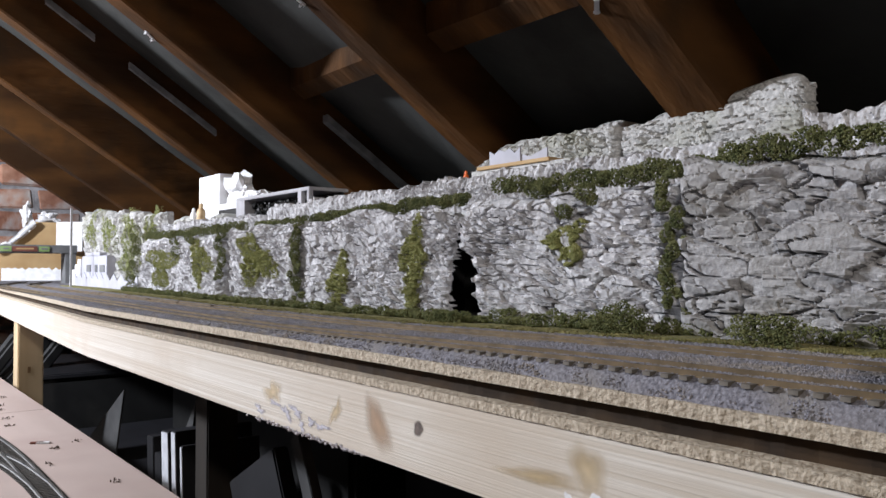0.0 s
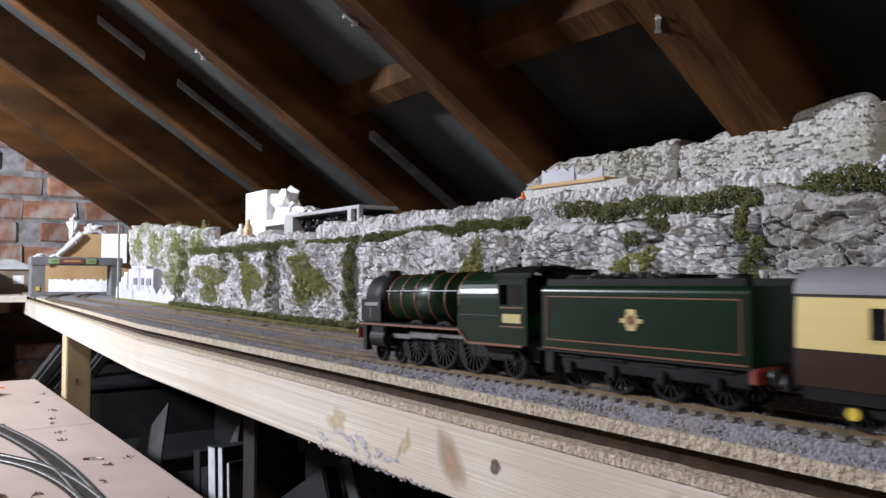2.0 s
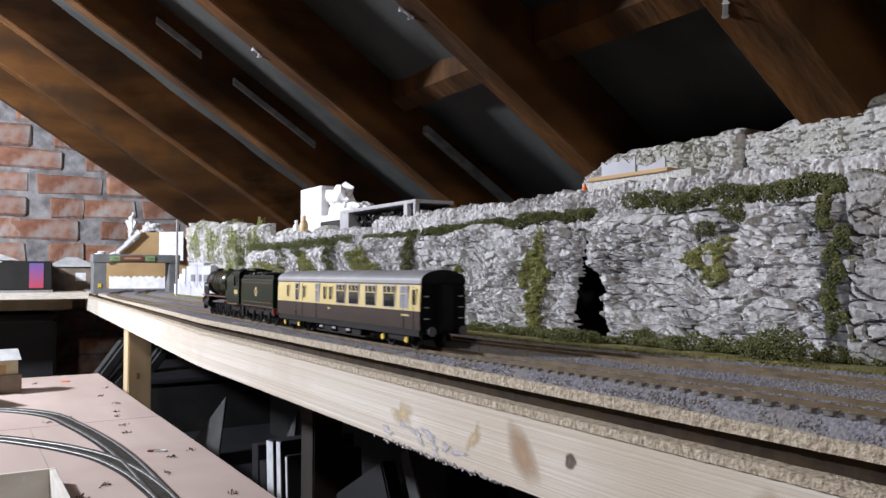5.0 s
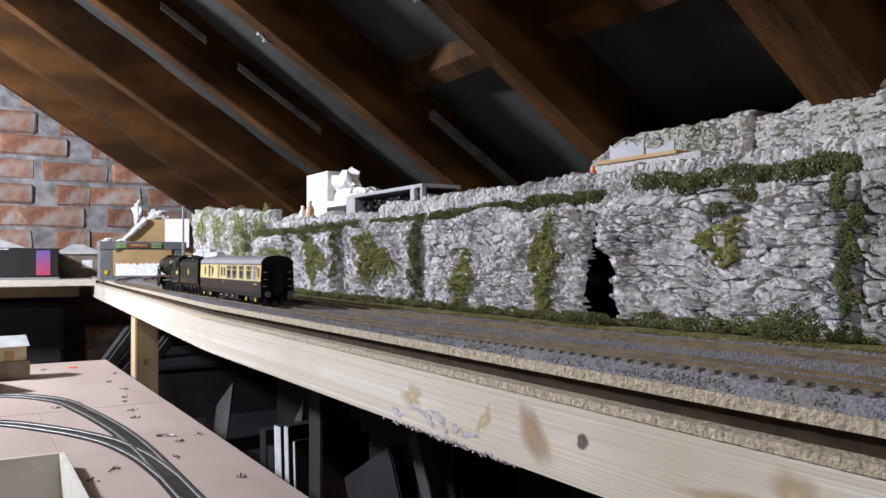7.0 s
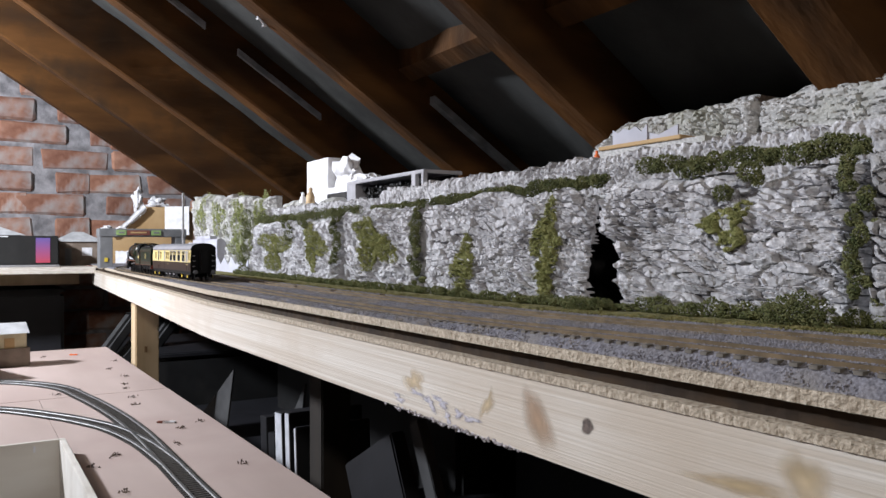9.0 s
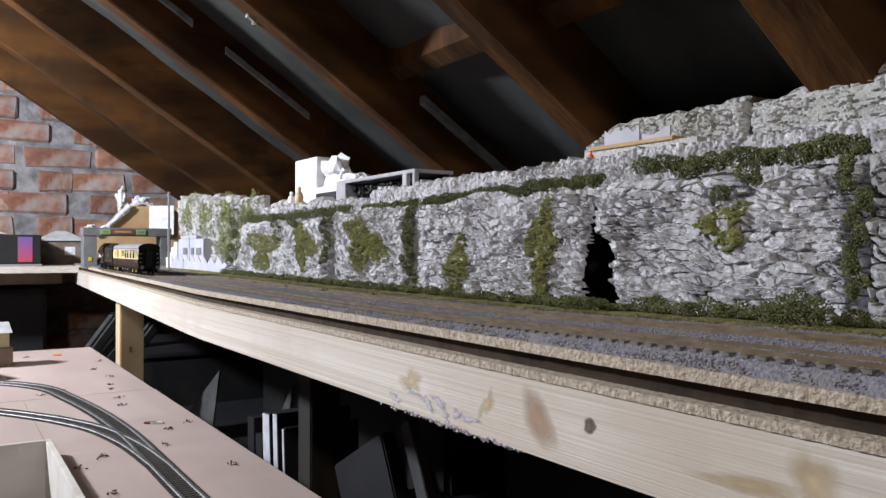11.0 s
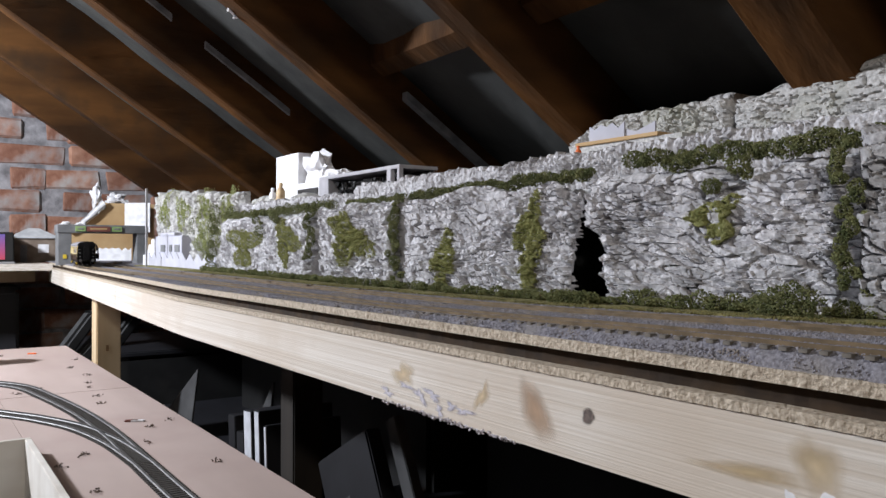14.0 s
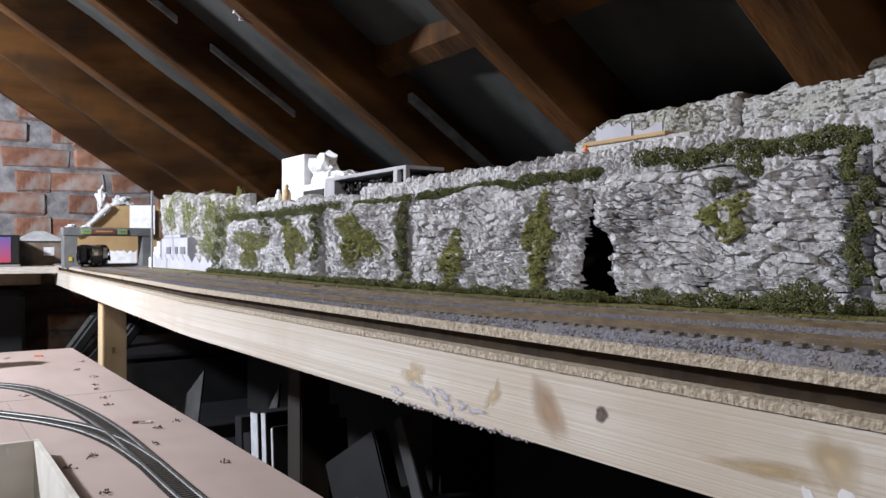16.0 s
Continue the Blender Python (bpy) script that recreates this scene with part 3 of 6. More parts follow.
bm.faces.new(v)
tagged(obj("ceiling_far_slope", bm, M["felt"]), kind="structure")
gable = tagged(obj("wall_north", boxed(-5.2, 2.6, 3.012, 3.25, 0, 2.75), M["mortar"]), "rough brick gable with thick grey mortar", kind="structure")
tagged(obj("wall_south", boxed(-5.2, 2.6, -2.8, -2.6, 0, 2.75), M["brick"]), kind="structure")

# ---- light metal nails and clips under the rafters ----
M["chrome"] = plain("bright_metal", (0.75, 0.75, 0.78, 1), 0.3, 0.9)


def clip(x, y, ang):
    e = empty("wire_clip", pose(x, y, roof_z(x), 0, math.degrees(math.atan(SL)), ang))
    part("plate", boxed(-0.010, 0.010, -0.0022, 0.0022, -0.002, 0.001, 0.0006), M["chrome"], e)
    part("hook", boxed(0.004, 0.007, -0.003, 0.003, -0.006, -0.002, 0.001), M["chrome"], e)
    part("hook", boxed(-0.009, -0.006, -0.003, 0.003, -0.005, -0.002, 0.001), M["white"], e)
    tagged(e, "small bright metal clip nailed under a rafter", "clip", "rafter clips")


clip(0.356, 1.145, 20)
clip(0.408, 0.787, -15)
clip(0.520, 0.448, 40)

# ---- rock faces ----
G = "moulded grey plaster rock face with weathered stone strata"
faces = []
faces.append(rock_panel("model_cliff", -0.42, 0.262, TOP, 1.008, lambda y: 0.366, 0.0009, 101, 0.034, 0.0105, 0.0034, M["rock_dark"], "darker grey plaster rock face with broad strata", top=lambda y: 0.006 * vnoise(y * 30, y * 0, 3)))
faces.append(rock_panel("model_cliff", 0.268, 0.443, TOP, 0.998, wall_x, 0.0006, 212, 0.0185, 0.0062, 0.0030, M["rock"], G, right=lambda z: 0.006 * np.clip((z - 0.917) / 0.012, 0, 1) + 0.019 * np.clip((z - 0.948) / 0.017, 0, 1) ** 1.5 + 0.003 * vnoise(z * 120, z * 0, 9), top=lambda y: 0.005 * vnoise(y * 40, y * 0, 5)))
faces.append(rock_panel("model_cliff", 0.468, 0.715, TOP, 0.994, wall_x, 0.00065, 323, 0.0165, 0.0060, 0.0028, M["rock"], G, left=lambda z: 0.011 * np.clip((0.972 - z) / 0.05, 0, 1) ** 0.6, thick=0.003, rim_w=0.005, rim_d=0.003, top=lambda y: 0.005 * vnoise(y * 36, y * 0, 6) + 0.004 * np.sin((y - 0.468) * 12.7)))
faces.append(rock_panel("model_cliff", 0.732, 0.925, TOP, 0.996, wall_x, 0.0008, 434, 0.0140, 0.0064, 0.0032, M["rock"], G, top=lambda y: 0.006 * vnoise(y * 30, y * 0, 7)))
faces.append(rock_panel("model_cliff", 0.945, 1.345, TOP, 0.992, wall_x, 0.0010, 545, 0.0130, 0.0060, 0.0030, M["rock"], G, top=lambda y: 0.005 * vnoise(y * 30, y * 0, 8)))
for k, (y0, y1, zt) in enumerate(((1.385, 1.500, 1.047), (1.508, 1.632, 1.055), (1.640, 1.770, 1.064), (1.778, 1.935, 1.073))):
    faces.append(rock_panel("model_cliff", y0, y1, TOP, zt, lambda y: 0.452, 0.0017, 600 + k, 0.011, 0.016, 0.0050, M["rock_pale"], "pale mossy upright plaster rock block", top=lambda y: 0.006 * vnoise(y * 60, y * 0, 4)))

# land behind the faces, stepping up to the parapet
M["plaster"] = mat("grey_plaster_ground", (0.32, 0.32, 0.32, 1), (0.52, 0.52, 0.52, 1), 0.95, 60, 6, 0.8, 200, dist=0.002)
tagged(obj("scenery_ledge", strip(lambda y: wall_x(y) + 0.016, lambda y: 0.90, -0.42, 1.36, 90, 0.987, 0.993, 0.002), M["plaster"]), "grey plaster ledge behind the rock faces", "ledge", kind="structure")
tagged(obj("scenery_ledge", strip(lambda y: 0.47, lambda y: 0.95, 1.36, 1.80, 30, 0.905, 0.985, 0.002), M["plaster"]), "grey plaster ledge behind the rock faces", "ledge", kind="structure")
# tunnel lining: added boxes, the darkness of the hole put into their black
M["black"] = mat("tunnel_shade_black", (0.004, 0.004, 0.004, 1), (0.012, 0.012, 0.012, 1), 0.95, 60)
tun = empty("tunnel_mouth")
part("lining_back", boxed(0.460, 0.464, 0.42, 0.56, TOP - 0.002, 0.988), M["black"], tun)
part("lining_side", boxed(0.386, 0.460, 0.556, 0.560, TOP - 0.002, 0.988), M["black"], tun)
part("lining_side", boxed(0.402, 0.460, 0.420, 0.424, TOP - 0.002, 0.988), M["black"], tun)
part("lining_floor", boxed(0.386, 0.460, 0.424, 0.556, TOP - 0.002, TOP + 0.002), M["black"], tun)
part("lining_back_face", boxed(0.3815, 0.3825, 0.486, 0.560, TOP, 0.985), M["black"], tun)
tagged(tun, "black tunnel mouth between two rock faces", "tunnel")

# parapet of little upright stones along the top
PT = "grey moulded rubble parapet along the top of the rocks"
for k, (y0, y1, px, zt) in enumerate(((-0.40, 0.222, 0.430, 1.038), (0.226, 0.60, 0.440, 1.030), (0.602, 0.95, 0.442, 1.029), (0.953, 1.33, 0.436, 1.020))):
    ob, _ = rock_panel("parapet_wall", y0, y1, 0.988, zt, lambda y: px + 0.004 * math.sin(y * 9), 0.0011, 1300 + 20 * k, 0.0050, 0.0085, 0.0016, M["rock"], PT, top=lambda y: 0.0022 * vnoise(y * 190, y * 0, 5) + 0.002 * vnoise(y * 40, y * 0, 7), thick=0.012, rim_w=0.003, rim_d=0.003)
    tagged(ob, PT, "parapet wall", "parapets")

# upper boulders behind the parapet
BX = 0.640
faces.append(rock_panel("model_boulder", 0.325, 0.528, 1.0, 1.104, lambda y: BX, 0.0013, 701, 0.042, 0.0065, 0.0022, M["rock_pale"], "pale grey layered plaster rock above the parapet", turn=0.06, top=lambda y: -0.008 + 0.024 * np.clip((0.525 - y) / 0.17, 0, 1) - 0.014 * np.clip((0.350 - y) / 0.02, 0, 1) ** 2 + 0.0025 * vnoise(y * 60, y * 0, 2), thick=0.012))
faces.append(rock_panel("model_boulder", 0.535, 0.768, 1.0, 1.094, lambda y: BX + 0.01, 0.0013, 802, 0.016, 0.007, 0.0030, M["rock_pale"], "pale grey lumpy plaster rock above the parapet", top=lambda y: 0.009 + 0.004 * np.clip((0.585 - y) / 0.02, 0, 1) - 0.022 * np.clip((y - 0.72) / 0.05, 0, 1) + 0.003 * vnoise(y * 70, y * 0, 2), thick=0.05))
faces.append(rock_panel("model_boulder", 1.10, 1.34, 0.99, 1.034, lambda y: 0.452, 0.0016, 903, 0.016, 0.008, 0.0030, M["rock_pale"], "pale crumbling plaster rock behind the parapet", top=lambda y: 0.012 * vnoise(y * 28, y * 0, 6) - 0.01, thick=0.03))
tagged(obj("scenery_ledge", boxed(0.56, 0.90, 0.10, 0.76, 0.99, 1.02, 0.01), M["plaster"]), "grey plaster ledge under the upper rocks", "ledge", kind="structure")


# ---- foliage ----
def fluff(name, lines, material, label, seed, size=(0.0003, 0.00095), kind="", group="foam foliage", category="foliage"):
    """Foam foliage: lumps about points (x, y, z, rx, ry, rz, count)."""
    rg = np.random.default_rng(seed)
    pl, sz = [], []
    for x, y, z, a, b, c, n in lines:
        d = rg.normal(size=(n, 3))
        d /= np.linalg.norm(d, axis=1)[:, None]
        d *= rg.uniform(0.45, 1.0, (n, 1)) ** 0.5
        pl.append(np.array((x, y, z)) + d * np.array((a, b, c)))
        sz.append(rg.uniform(size[0], size[1], n))
    ob = specks(name, np.concatenate(pl), np.concatenate(sz), material, seed)
    return tagged(ob, label, category, group, kind)


def hedge(y0, y1, xf, zf, r, seed, label, density=52000):
    rg = np.random.default_rng(seed)
    L = []
    y = y0
    while y < y1:
        k = r * rg.uniform(0.55, 1.15)
        L.append((xf(y) + rg.uniform(-0.3, 0.3) * r, y, zf(y) + rg.uniform(-0.35, 0.45) * r, k, k * 1.15, k * 0.85, int(density * k)))
        y += k * rg.uniform(0.7, 1.25)
    return fluff("hedge", L, M["foliage"], label, seed + 50)


H = "dark olive foam hedge along the top of the rock face"
hedge(-0.10, 0.232, lambda y: 0.372, lambda y: 1.010, 0.0075, 1, H)
hedge(0.232, 0.425, lambda y: 0.384, lambda y: 1.006, 0.0075, 2, H)
hedge(0.468, 0.720, lambda y: 0.390, lambda y: 1.003 - 0.012 * (y - 0.468), 0.0065, 3, H)
hedge(0.735, 0.86, lambda y: 0.391, lambda y: 1.000, 0.0035, 4, "thin foam growth on the rock top", 20000)
hedge(0.90, 1.34, lambda y: wall_x(y) + 0.012, lambda y: 0.999, 0.0075, 5, H, 26000)


def ivy(y, z0, z1, r, seed, label, xo=-0.004):
    rg = np.random.default_rng(seed)
    L = []
    z = z0
    while z < z1:
        k = r * rg.uniform(0.3, 1.35)
        L.append((wall_x(y) + xo + rg.uniform(-0.001, 0.002), y + rg.uniform(-1.9, 1.9) * r + 0.8 * r * math.sin(z * 160 + seed), z, k * 0.7, k, k * rg.uniform(0.6, 1.2), int(46000 * k)))
        z += k * 0.95
    return fluff("ivy", L, M["foliage"], label, seed + 80)


I = "dark green foam ivy hanging down the rock face"
ivy(0.264, 0.925, 1.003, 0.0042, 1, I, -0.010)
ivy(0.724, 0.918, 0.998, 0.0062, 2, I)
ivy(0.935, 0.935, 1.0, 0.0068, 3, I)
ivy(1.355, 0.915, 1.010, 0.012, 4, I)
ivy(1.125, 0.972, 1.0, 0.010, 5, "short foam ivy on the rock edge")
ivy(1.05, 0.985, 0.998, 0.007, 6, "short foam ivy on the rock edge")
ivy(0.338, 0.986, 1.0, 0.0075, 7, "short foam ivy on the rock edge")
ivy(1.52, 0.980, 0.994, 0.016, 8, "foam ivy across the upright blocks", 0.042)
ivy(1.62, 0.982, 0.996, 0.016, 18, "foam ivy across the upright blocks", 0.038)
ivy(1.40, 0.960, 1.02, 0.010, 9, "foam ivy across the upright blocks", 0.042)


def base_growth(y0, y1, seed, hmax):
    rg = np.random.default_rng(seed)
    L = []
    y = y0
    while y < y1:
        k = rg.uniform(0.25, 1.0) ** 1.6 * hmax + 0.002
        L.append((wall_x(y) - 0.008 + rg.uniform(-0.004, 0.003), y, TOP + lift(y) + 0.003 + k * 0.35, 0.006, k * 0.9 + 0.002, k * 0.8, int(50000 * k)))
        y += (k + 0.002) * rg.uniform(0.6, 1.3) + (0.012 * rg.random() if rg.random() < 0.35 else 0)
    return fluff("undergrowth", L, M["foliage"], "low green foam undergrowth at the foot of the rocks", seed + 30)


base_growth(-0.1, 0.46, 1, 0.0075)
base_growth(0.46, 0.93, 2, 0.0045)
base_growth(0.93, 1.40, 3, 0.0045)
fluff("bush", [(0.358, 0.465 + 0.004 * i, TOP + 0.0055, 0.006, 0.006, 0.006, 170) for i in range(-5, 3)], M["foliage"], "green foam bush before the tunnel mouth", 71)
fluff("bush", [(0.352, 0.285 + 0.006 * i, TOP + 0.0145 - 0.002 * abs(i), 0.007, 0.007, 0.010, 240) for i in range(-2, 4)], M["foliage"], "green foam bush at the foot of the rocks", 72)
fluff("bush", [(0.345, 0.195 + 0.006 * i, TOP + 0.013, 0.007, 0.007, 0.008, 220) for i in range(-2, 3)], M["foliage"], "green foam bush at the foot of the rocks", 73)


def moss_patch(fi, y, z, ry, rz, n, seed, material, label):
    rg = np.random.default_rng(seed)
    n = int(n * 4.5)
    ry, rz = ry * 1.15, rz * 1.15
    a, r = rg.uniform(0, 6.283, n), rg.uniform(0, 1, n) ** 0.6
    wob = 1 + 0.35 * np.sin(3 * a + seed) + 0.2 * np.sin(5 * a + 2 * seed)
    Y, Z = y + ry * r * wob * np.cos(a), z + rz * r * wob * np.sin(a)
    keep = vnoise(Y * 260, Z * 260, seed + 3) > -0.6
    Y, Z = Y[keep], Z[keep]
    X = faces[fi][1](Y, Z) - rg.uniform(-0.0003, 0.0034, len(Y))
    ob = specks("moss_patch", np.stack([X, Y, Z], 1), rg.uniform(0.00025, 0.0008, len(Y)), material, seed)
    return tagged(ob, label, "moss", "moss patches")


MP = "yellow-green moss patch on the grey rock face"
moss_patch(1, 0.350, 0.966, 0.013, 0.011, 4600, 1, M["moss"], MP)
moss_patch(2, 0.520, 0.962, 0.014, 0.020, 3400, 2, M["moss"], MP)
moss_patch(2, 0.522, 0.935, 0.006, 0.020, 1200, 22, M["moss"], MP)
moss_patch(2, 0.640, 0.942, 0.014, 0.014, 2400, 3, M["moss"], MP)
moss_patch(2, 0.640, 0.920, 0.006, 0.012, 700, 33, M["moss"], MP)
moss_patch(3, 0.820, 0.955, 0.036, 0.020, 4800, 4, M["moss"], MP)
moss_patch(3, 0.850, 0.975, 0.020, 0.010, 1600, 44, M["moss"], MP)
moss_patch(4, 1.02, 0.955, 0.030, 0.024, 3800, 5, M["moss"], MP)
moss_patch(4, 1.20, 0.952, 0.050, 0.024, 5200, 6, M["moss"], MP)
for k, (fi, y, z) in enumerate(((5, 1.44, 1.01), (6, 1.57, 1.02), (7, 1.71, 1.02), (5, 1.44, 0.95), (6, 1.57, 0.955), (8, 1.84, 1.03))):
    moss_patch(fi, y, z, 0.034, 0.030, 2600, 60 + k, M["moss_pale"], "pale moss on the upright rock block")

# verge between the far track and the rocks
bm = strip(lambda y: wall_x(y) - 0.034, lambda y: wall_x(y) + 0.005, -0.42, 1.9, 300, TOP - 0.004, TOP + 0.0012, 0.002)
for v in bm.verts:
    v.co.z += lift(v.co.y)
tagged(obj("verge", bm, M["grass"]), "strip of short brown-green model grass beside the track", "grass verge", kind="structure")
rg = np.random.default_rng(12)
n = 9000
Y = rg.uniform(0.05, 1.4, n)
X = np.vectorize(wall_x)(Y) - 0.03 + rg.normal(0, 0.006, n)
tagged(specks("verge_tufts", np.stack([X, Y, TOP + 0.0012 + lift(Y)], 1), rg.uniform(0.0003, 0.0009, n), M["grass"], 5), "loose brown-green grass scatter", kind="stuff")
# loose ballast stones
n = 90000
Y = 0.02 + 1.4 * rg.uniform(0, 1, n) ** 1.6
X = np.vectorize(edge_x)(Y) + 0.002 + rg.uniform(0, 1, n) ** 1.1 * 0.115
M["stone_a"] = mat("grey_stone_chips", (0.17, 0.165, 0.19, 1), (0.30, 0.295, 0.335, 1), 0.9, 700, 3, 0.0, c3=(0.30, 0.26, 0.22, 1), s3=40)
tagged(specks("ballast_stones", np.stack([X, Y, 0.9046 + (TOP + 0.0001 - 0.9046 + lift(Y)) * np.clip((X - np.vectorize(edge_x)(Y) - 0.002) / 0.008, 0, 1) ** 0.6], 1), rg.uniform(0.00032, 0.0007, n), M["stone_a"], 6), "loose grey ballast chips", kind="stuff")


# ---- far end: portal, card backing, papers, plaster building, huts ----
M["grey_card"] = mat("grey_painted_card", (0.13, 0.135, 0.14, 1), (0.20, 0.205, 0.21, 1), 0.7, 30, 5, 0.1)
M["tan"] = mat("tan_cardboard", (0.44, 0.28, 0.13, 1), (0.54, 0.37, 0.19, 1), 0.8, 14, 5, 0.1)
M["sign_green"] = plain("pale_green_sign", (0.28, 0.42, 0.16, 1), 0.6)
M["sign_red"] = plain("dull_red_board", (0.20, 0.07, 0.05, 1), 0.6)
M["yellow"] = plain("yellow_paint", (0.75, 0.55, 0.05, 1), 0.5)
portal = empty("track_portal", pose(0.39, 2.20, 0.9121))
part("pillar", boxed(-0.108, -0.078, -0.02, 0.03, -0.009, 0.080, 0.001), M["grey_card"], portal)
part("pillar", boxed(0.078, 0.104, -0.02, 0.03, -0.009, 0.080, 0.001), M["grey_card"], portal)
beam = part("beam", boxed(-0.110, 0.106, -0.022, 0.032, 0.072, 0.093, 0.001), M["grey_card"], portal)
for x0, x1, mm in ((-0.070, -0.046, "sign_green"), (-0.044, 0.012, "sign_red"), (0.016, 0.040, "sign_green")):
    part("sign", boxed(x0, x1, -0.0245, -0.022, 0.076, 0.089, 0.0005), M[mm], beam)
for x0, x1, z in ((-0.064, -0.052, 0.083), (0.021, 0.035, 0.083), (-0.036, 0.004, 0.083)):
    part("lettering", boxed(x0, x1, -0.0252, -0.0245, z - 0.002, z + 0.002), M["grey_card"] if x0 != -0.036 else M["tan"], beam, "dark lettering bar")
part("plate", boxed(-0.098, -0.090, -0.0215, -0.02, 0.008, 0.018), M["yellow"], portal, "small yellow plate")
tagged(portal, "grey card portal over the tracks with green signs", "portal")


def jagged(w, h, teeth, depth, t, seed, fixed=False):
    """A card with a jagged upper edge, w wide along x, standing on z = 0."""
    rg = random.Random(seed)
    top = []
    for i in range(teeth * 2 + 1):
        top.append((w * i / (teeth * 2), h - (depth if i % 2 else 0) * (1 if fixed else rg.uniform(0.3, 1.2))))
    bm = bmesh.new()
    f = [bm.verts.new((x, 0, z)) for x, z in [(0, 0), (w, 0)] + top[::-1]]
    g = [bm.verts.new((x, t, z)) for x, z in [(0, 0), (w, 0)] + top[::-1]]
    bm.faces.new(f)
    bm.faces.new(g[::-1])
    for i in range(len(f)):
        bm.faces.new((f[i], g[i], g[(i + 1) % len(f)], f[(i + 1) % len(f)]))
    bmesh.ops.recalc_face_normals(bm, faces=bm.faces)
    return bm


FAR = 1.11          # the backing stands clear of the track
card = empty("card_backing", pose(0.366, 2.742, 0.8945) @ Matrix.Scale(FAR, 4))
bm = bmesh.new()
prof = [(0.0, 0.0), (0.26, 0.0), (0.26, 0.178), (0.115, 0.178), (0.06, 0.125), (0.02, 0.09), (0.0, 0.085)]
f = [bm.verts.new((x, 0, z)) for x, z in prof]
g = [bm.verts.new((x, 0.004, z)) for x, z in prof]
bm.faces.new(f)
bm.faces.new(g[::-1])
for i in range(len(f)):
    bm.faces.new((f[i], g[i], g[(i + 1) % len(f)], f[(i + 1) % len(f)]))
bmesh.ops.recalc_face_normals(bm, faces=bm.faces)
part("sheet", bm, M["tan"], card)
wp = part("white_panel", boxed(-0.004, 0.072, -0.003, 0.0, 0.0, 0.086), M["white"], card, "white card panel")
wp.matrix_basis = pose(0.180, -0.002, 0.094, 0, 0, -38)
tagged(card, "tan cardboard backing sheet with a white panel", "cardboard")
ob = obj("paper_fence", jagged(0.15, 0.042, 9, 0.007, 0.002, 4), M["white"])
ob.matrix_basis = pose(0.40, 2.70, 0.900, 0, 0, -20) @ Matrix.Scale(1.13, 4)
tagged(ob, "white paper strip with a scalloped upper edge", "paper", "white paper scenery")


def crumple(name, at, size, seed, label, n=3, squash=1.0):
    """A crumpled sheet of white paper."""
    bm = bmesh.new()
    bmesh.ops.create_icosphere(bm, subdivisions=n, radius=1.0)
    for v in bm.verts:
        p = v.co * 1.7 + Vector((seed * 3.1, 0, 0))
        k = 0.75 + 0.6 * noise.noise(p) + 0.35 * noise.noise(p * 2.7)
        v.co = Vector((v.co.x * size[0], v.co.y * size[1], v.co.z * size[2])) * max(0.25, k)
    ob = obj(name, bm, M["white"])
    ob.matrix_basis = pose(*at)
    return tagged(ob, label, "paper", "white paper scenery")


crumple("crumpled_paper", (0.478, 2.765, 1.114), (0.022, 0.02, 0.044), 1, "crumpled white paper against the brick gable")
crumple("crumpled_paper", (0.540, 2.765, 1.105), (0.040, 0.02, 0.024), 2, "crumpled white paper on the card backing")
bm = bmesh.new()
rgp, rows = random.Random(6), []
for i in range(15):
    t = i / 14
    x, z, w = 0.385 + 0.110 * t, 0.995 + 0.095 * t ** 1.3, 0.005 + 0.007 * t + rgp.uniform(-0.0015, 0.0015)
    y = 2.726 + rgp.uniform(-0.0015, 0.0015)
    rows.append([bm.verts.new(p) for p in ((x - w * 0.5, y, z + w), (x, y - 0.008, z), (x + w * 0.5, y, z - w), (x + 0.001, y - 0.006, z - 0.001))])
for a, b in zip(rows, rows[1:]):
    for k in range(4):
        bm.faces.new((a[k], a[(k + 1) % 4], b[(k + 1) % 4], b[k]))
bmesh.ops.recalc_face_normals(bm, faces=bm.faces)
tagged(obj("torn_paper", bm, M["white"], smooth=True), "torn strip of white paper along the card's sloping edge", "paper", "white paper scenery")
crumple("crumpled_paper", (0.310, 2.25, 1.008), (0.016, 0.010, 0.007), 4, "scrap of white paper on the portal")
crumple("crumpled_paper", (0.345, 2.25, 1.008), (0.016, 0.010, 0.007), 5, "scrap of white paper on the portal")
ob = obj("grey_post", boxed(-0.002, 0.002, -0.002, 0.002, 0, 0.17, 0.0005), plain("light_grey_post", (0.5, 0.5, 0.52, 1), 0.5))
ob.matrix_basis = pose(0.392, 1.775, TOP - 0.003)
tagged(ob, "thin upright light grey post", "post")

# white plaster station building with a pointed paper fence
M["lilac"] = mat("pale_lilac_card", (0.40, 0.40, 0.45, 1), (0.48, 0.48, 0.54, 1), 0.7, 30, 4, 0.1)
house = empty("card_building", pose(0.436, 1.77, TOP - 0.002))
part("wall", boxed(0, 0.035, -0.10, 0.10, 0, 0.068, 0.001), M["lilac"], house, "pale grey card wall")
part("parapet", boxed(-0.001, 0.034, -0.05, 0.06, 0.068, 0.075, 0.001), M["lilac"], house)
for y0 in (-0.085, -0.03, 0.022):
    part("window", boxed(-0.0015, 0.002, y0, y0 + (0.018 if y0 == -0.03 else 0.034), 0.034, 0.049), M["grey_card"], house, "dark window opening")
for k in range(4):
    part("stepped_gable", boxed(-0.004, 0.034, 0.10 + 0.025 * k, 0.125 + 0.025 * k, 0, 0.062 - 0.012 * k, 0.001), M["white"], house, "white stepped card wing")
tagged(house, "pale card station building with a stepped white wing", "building")
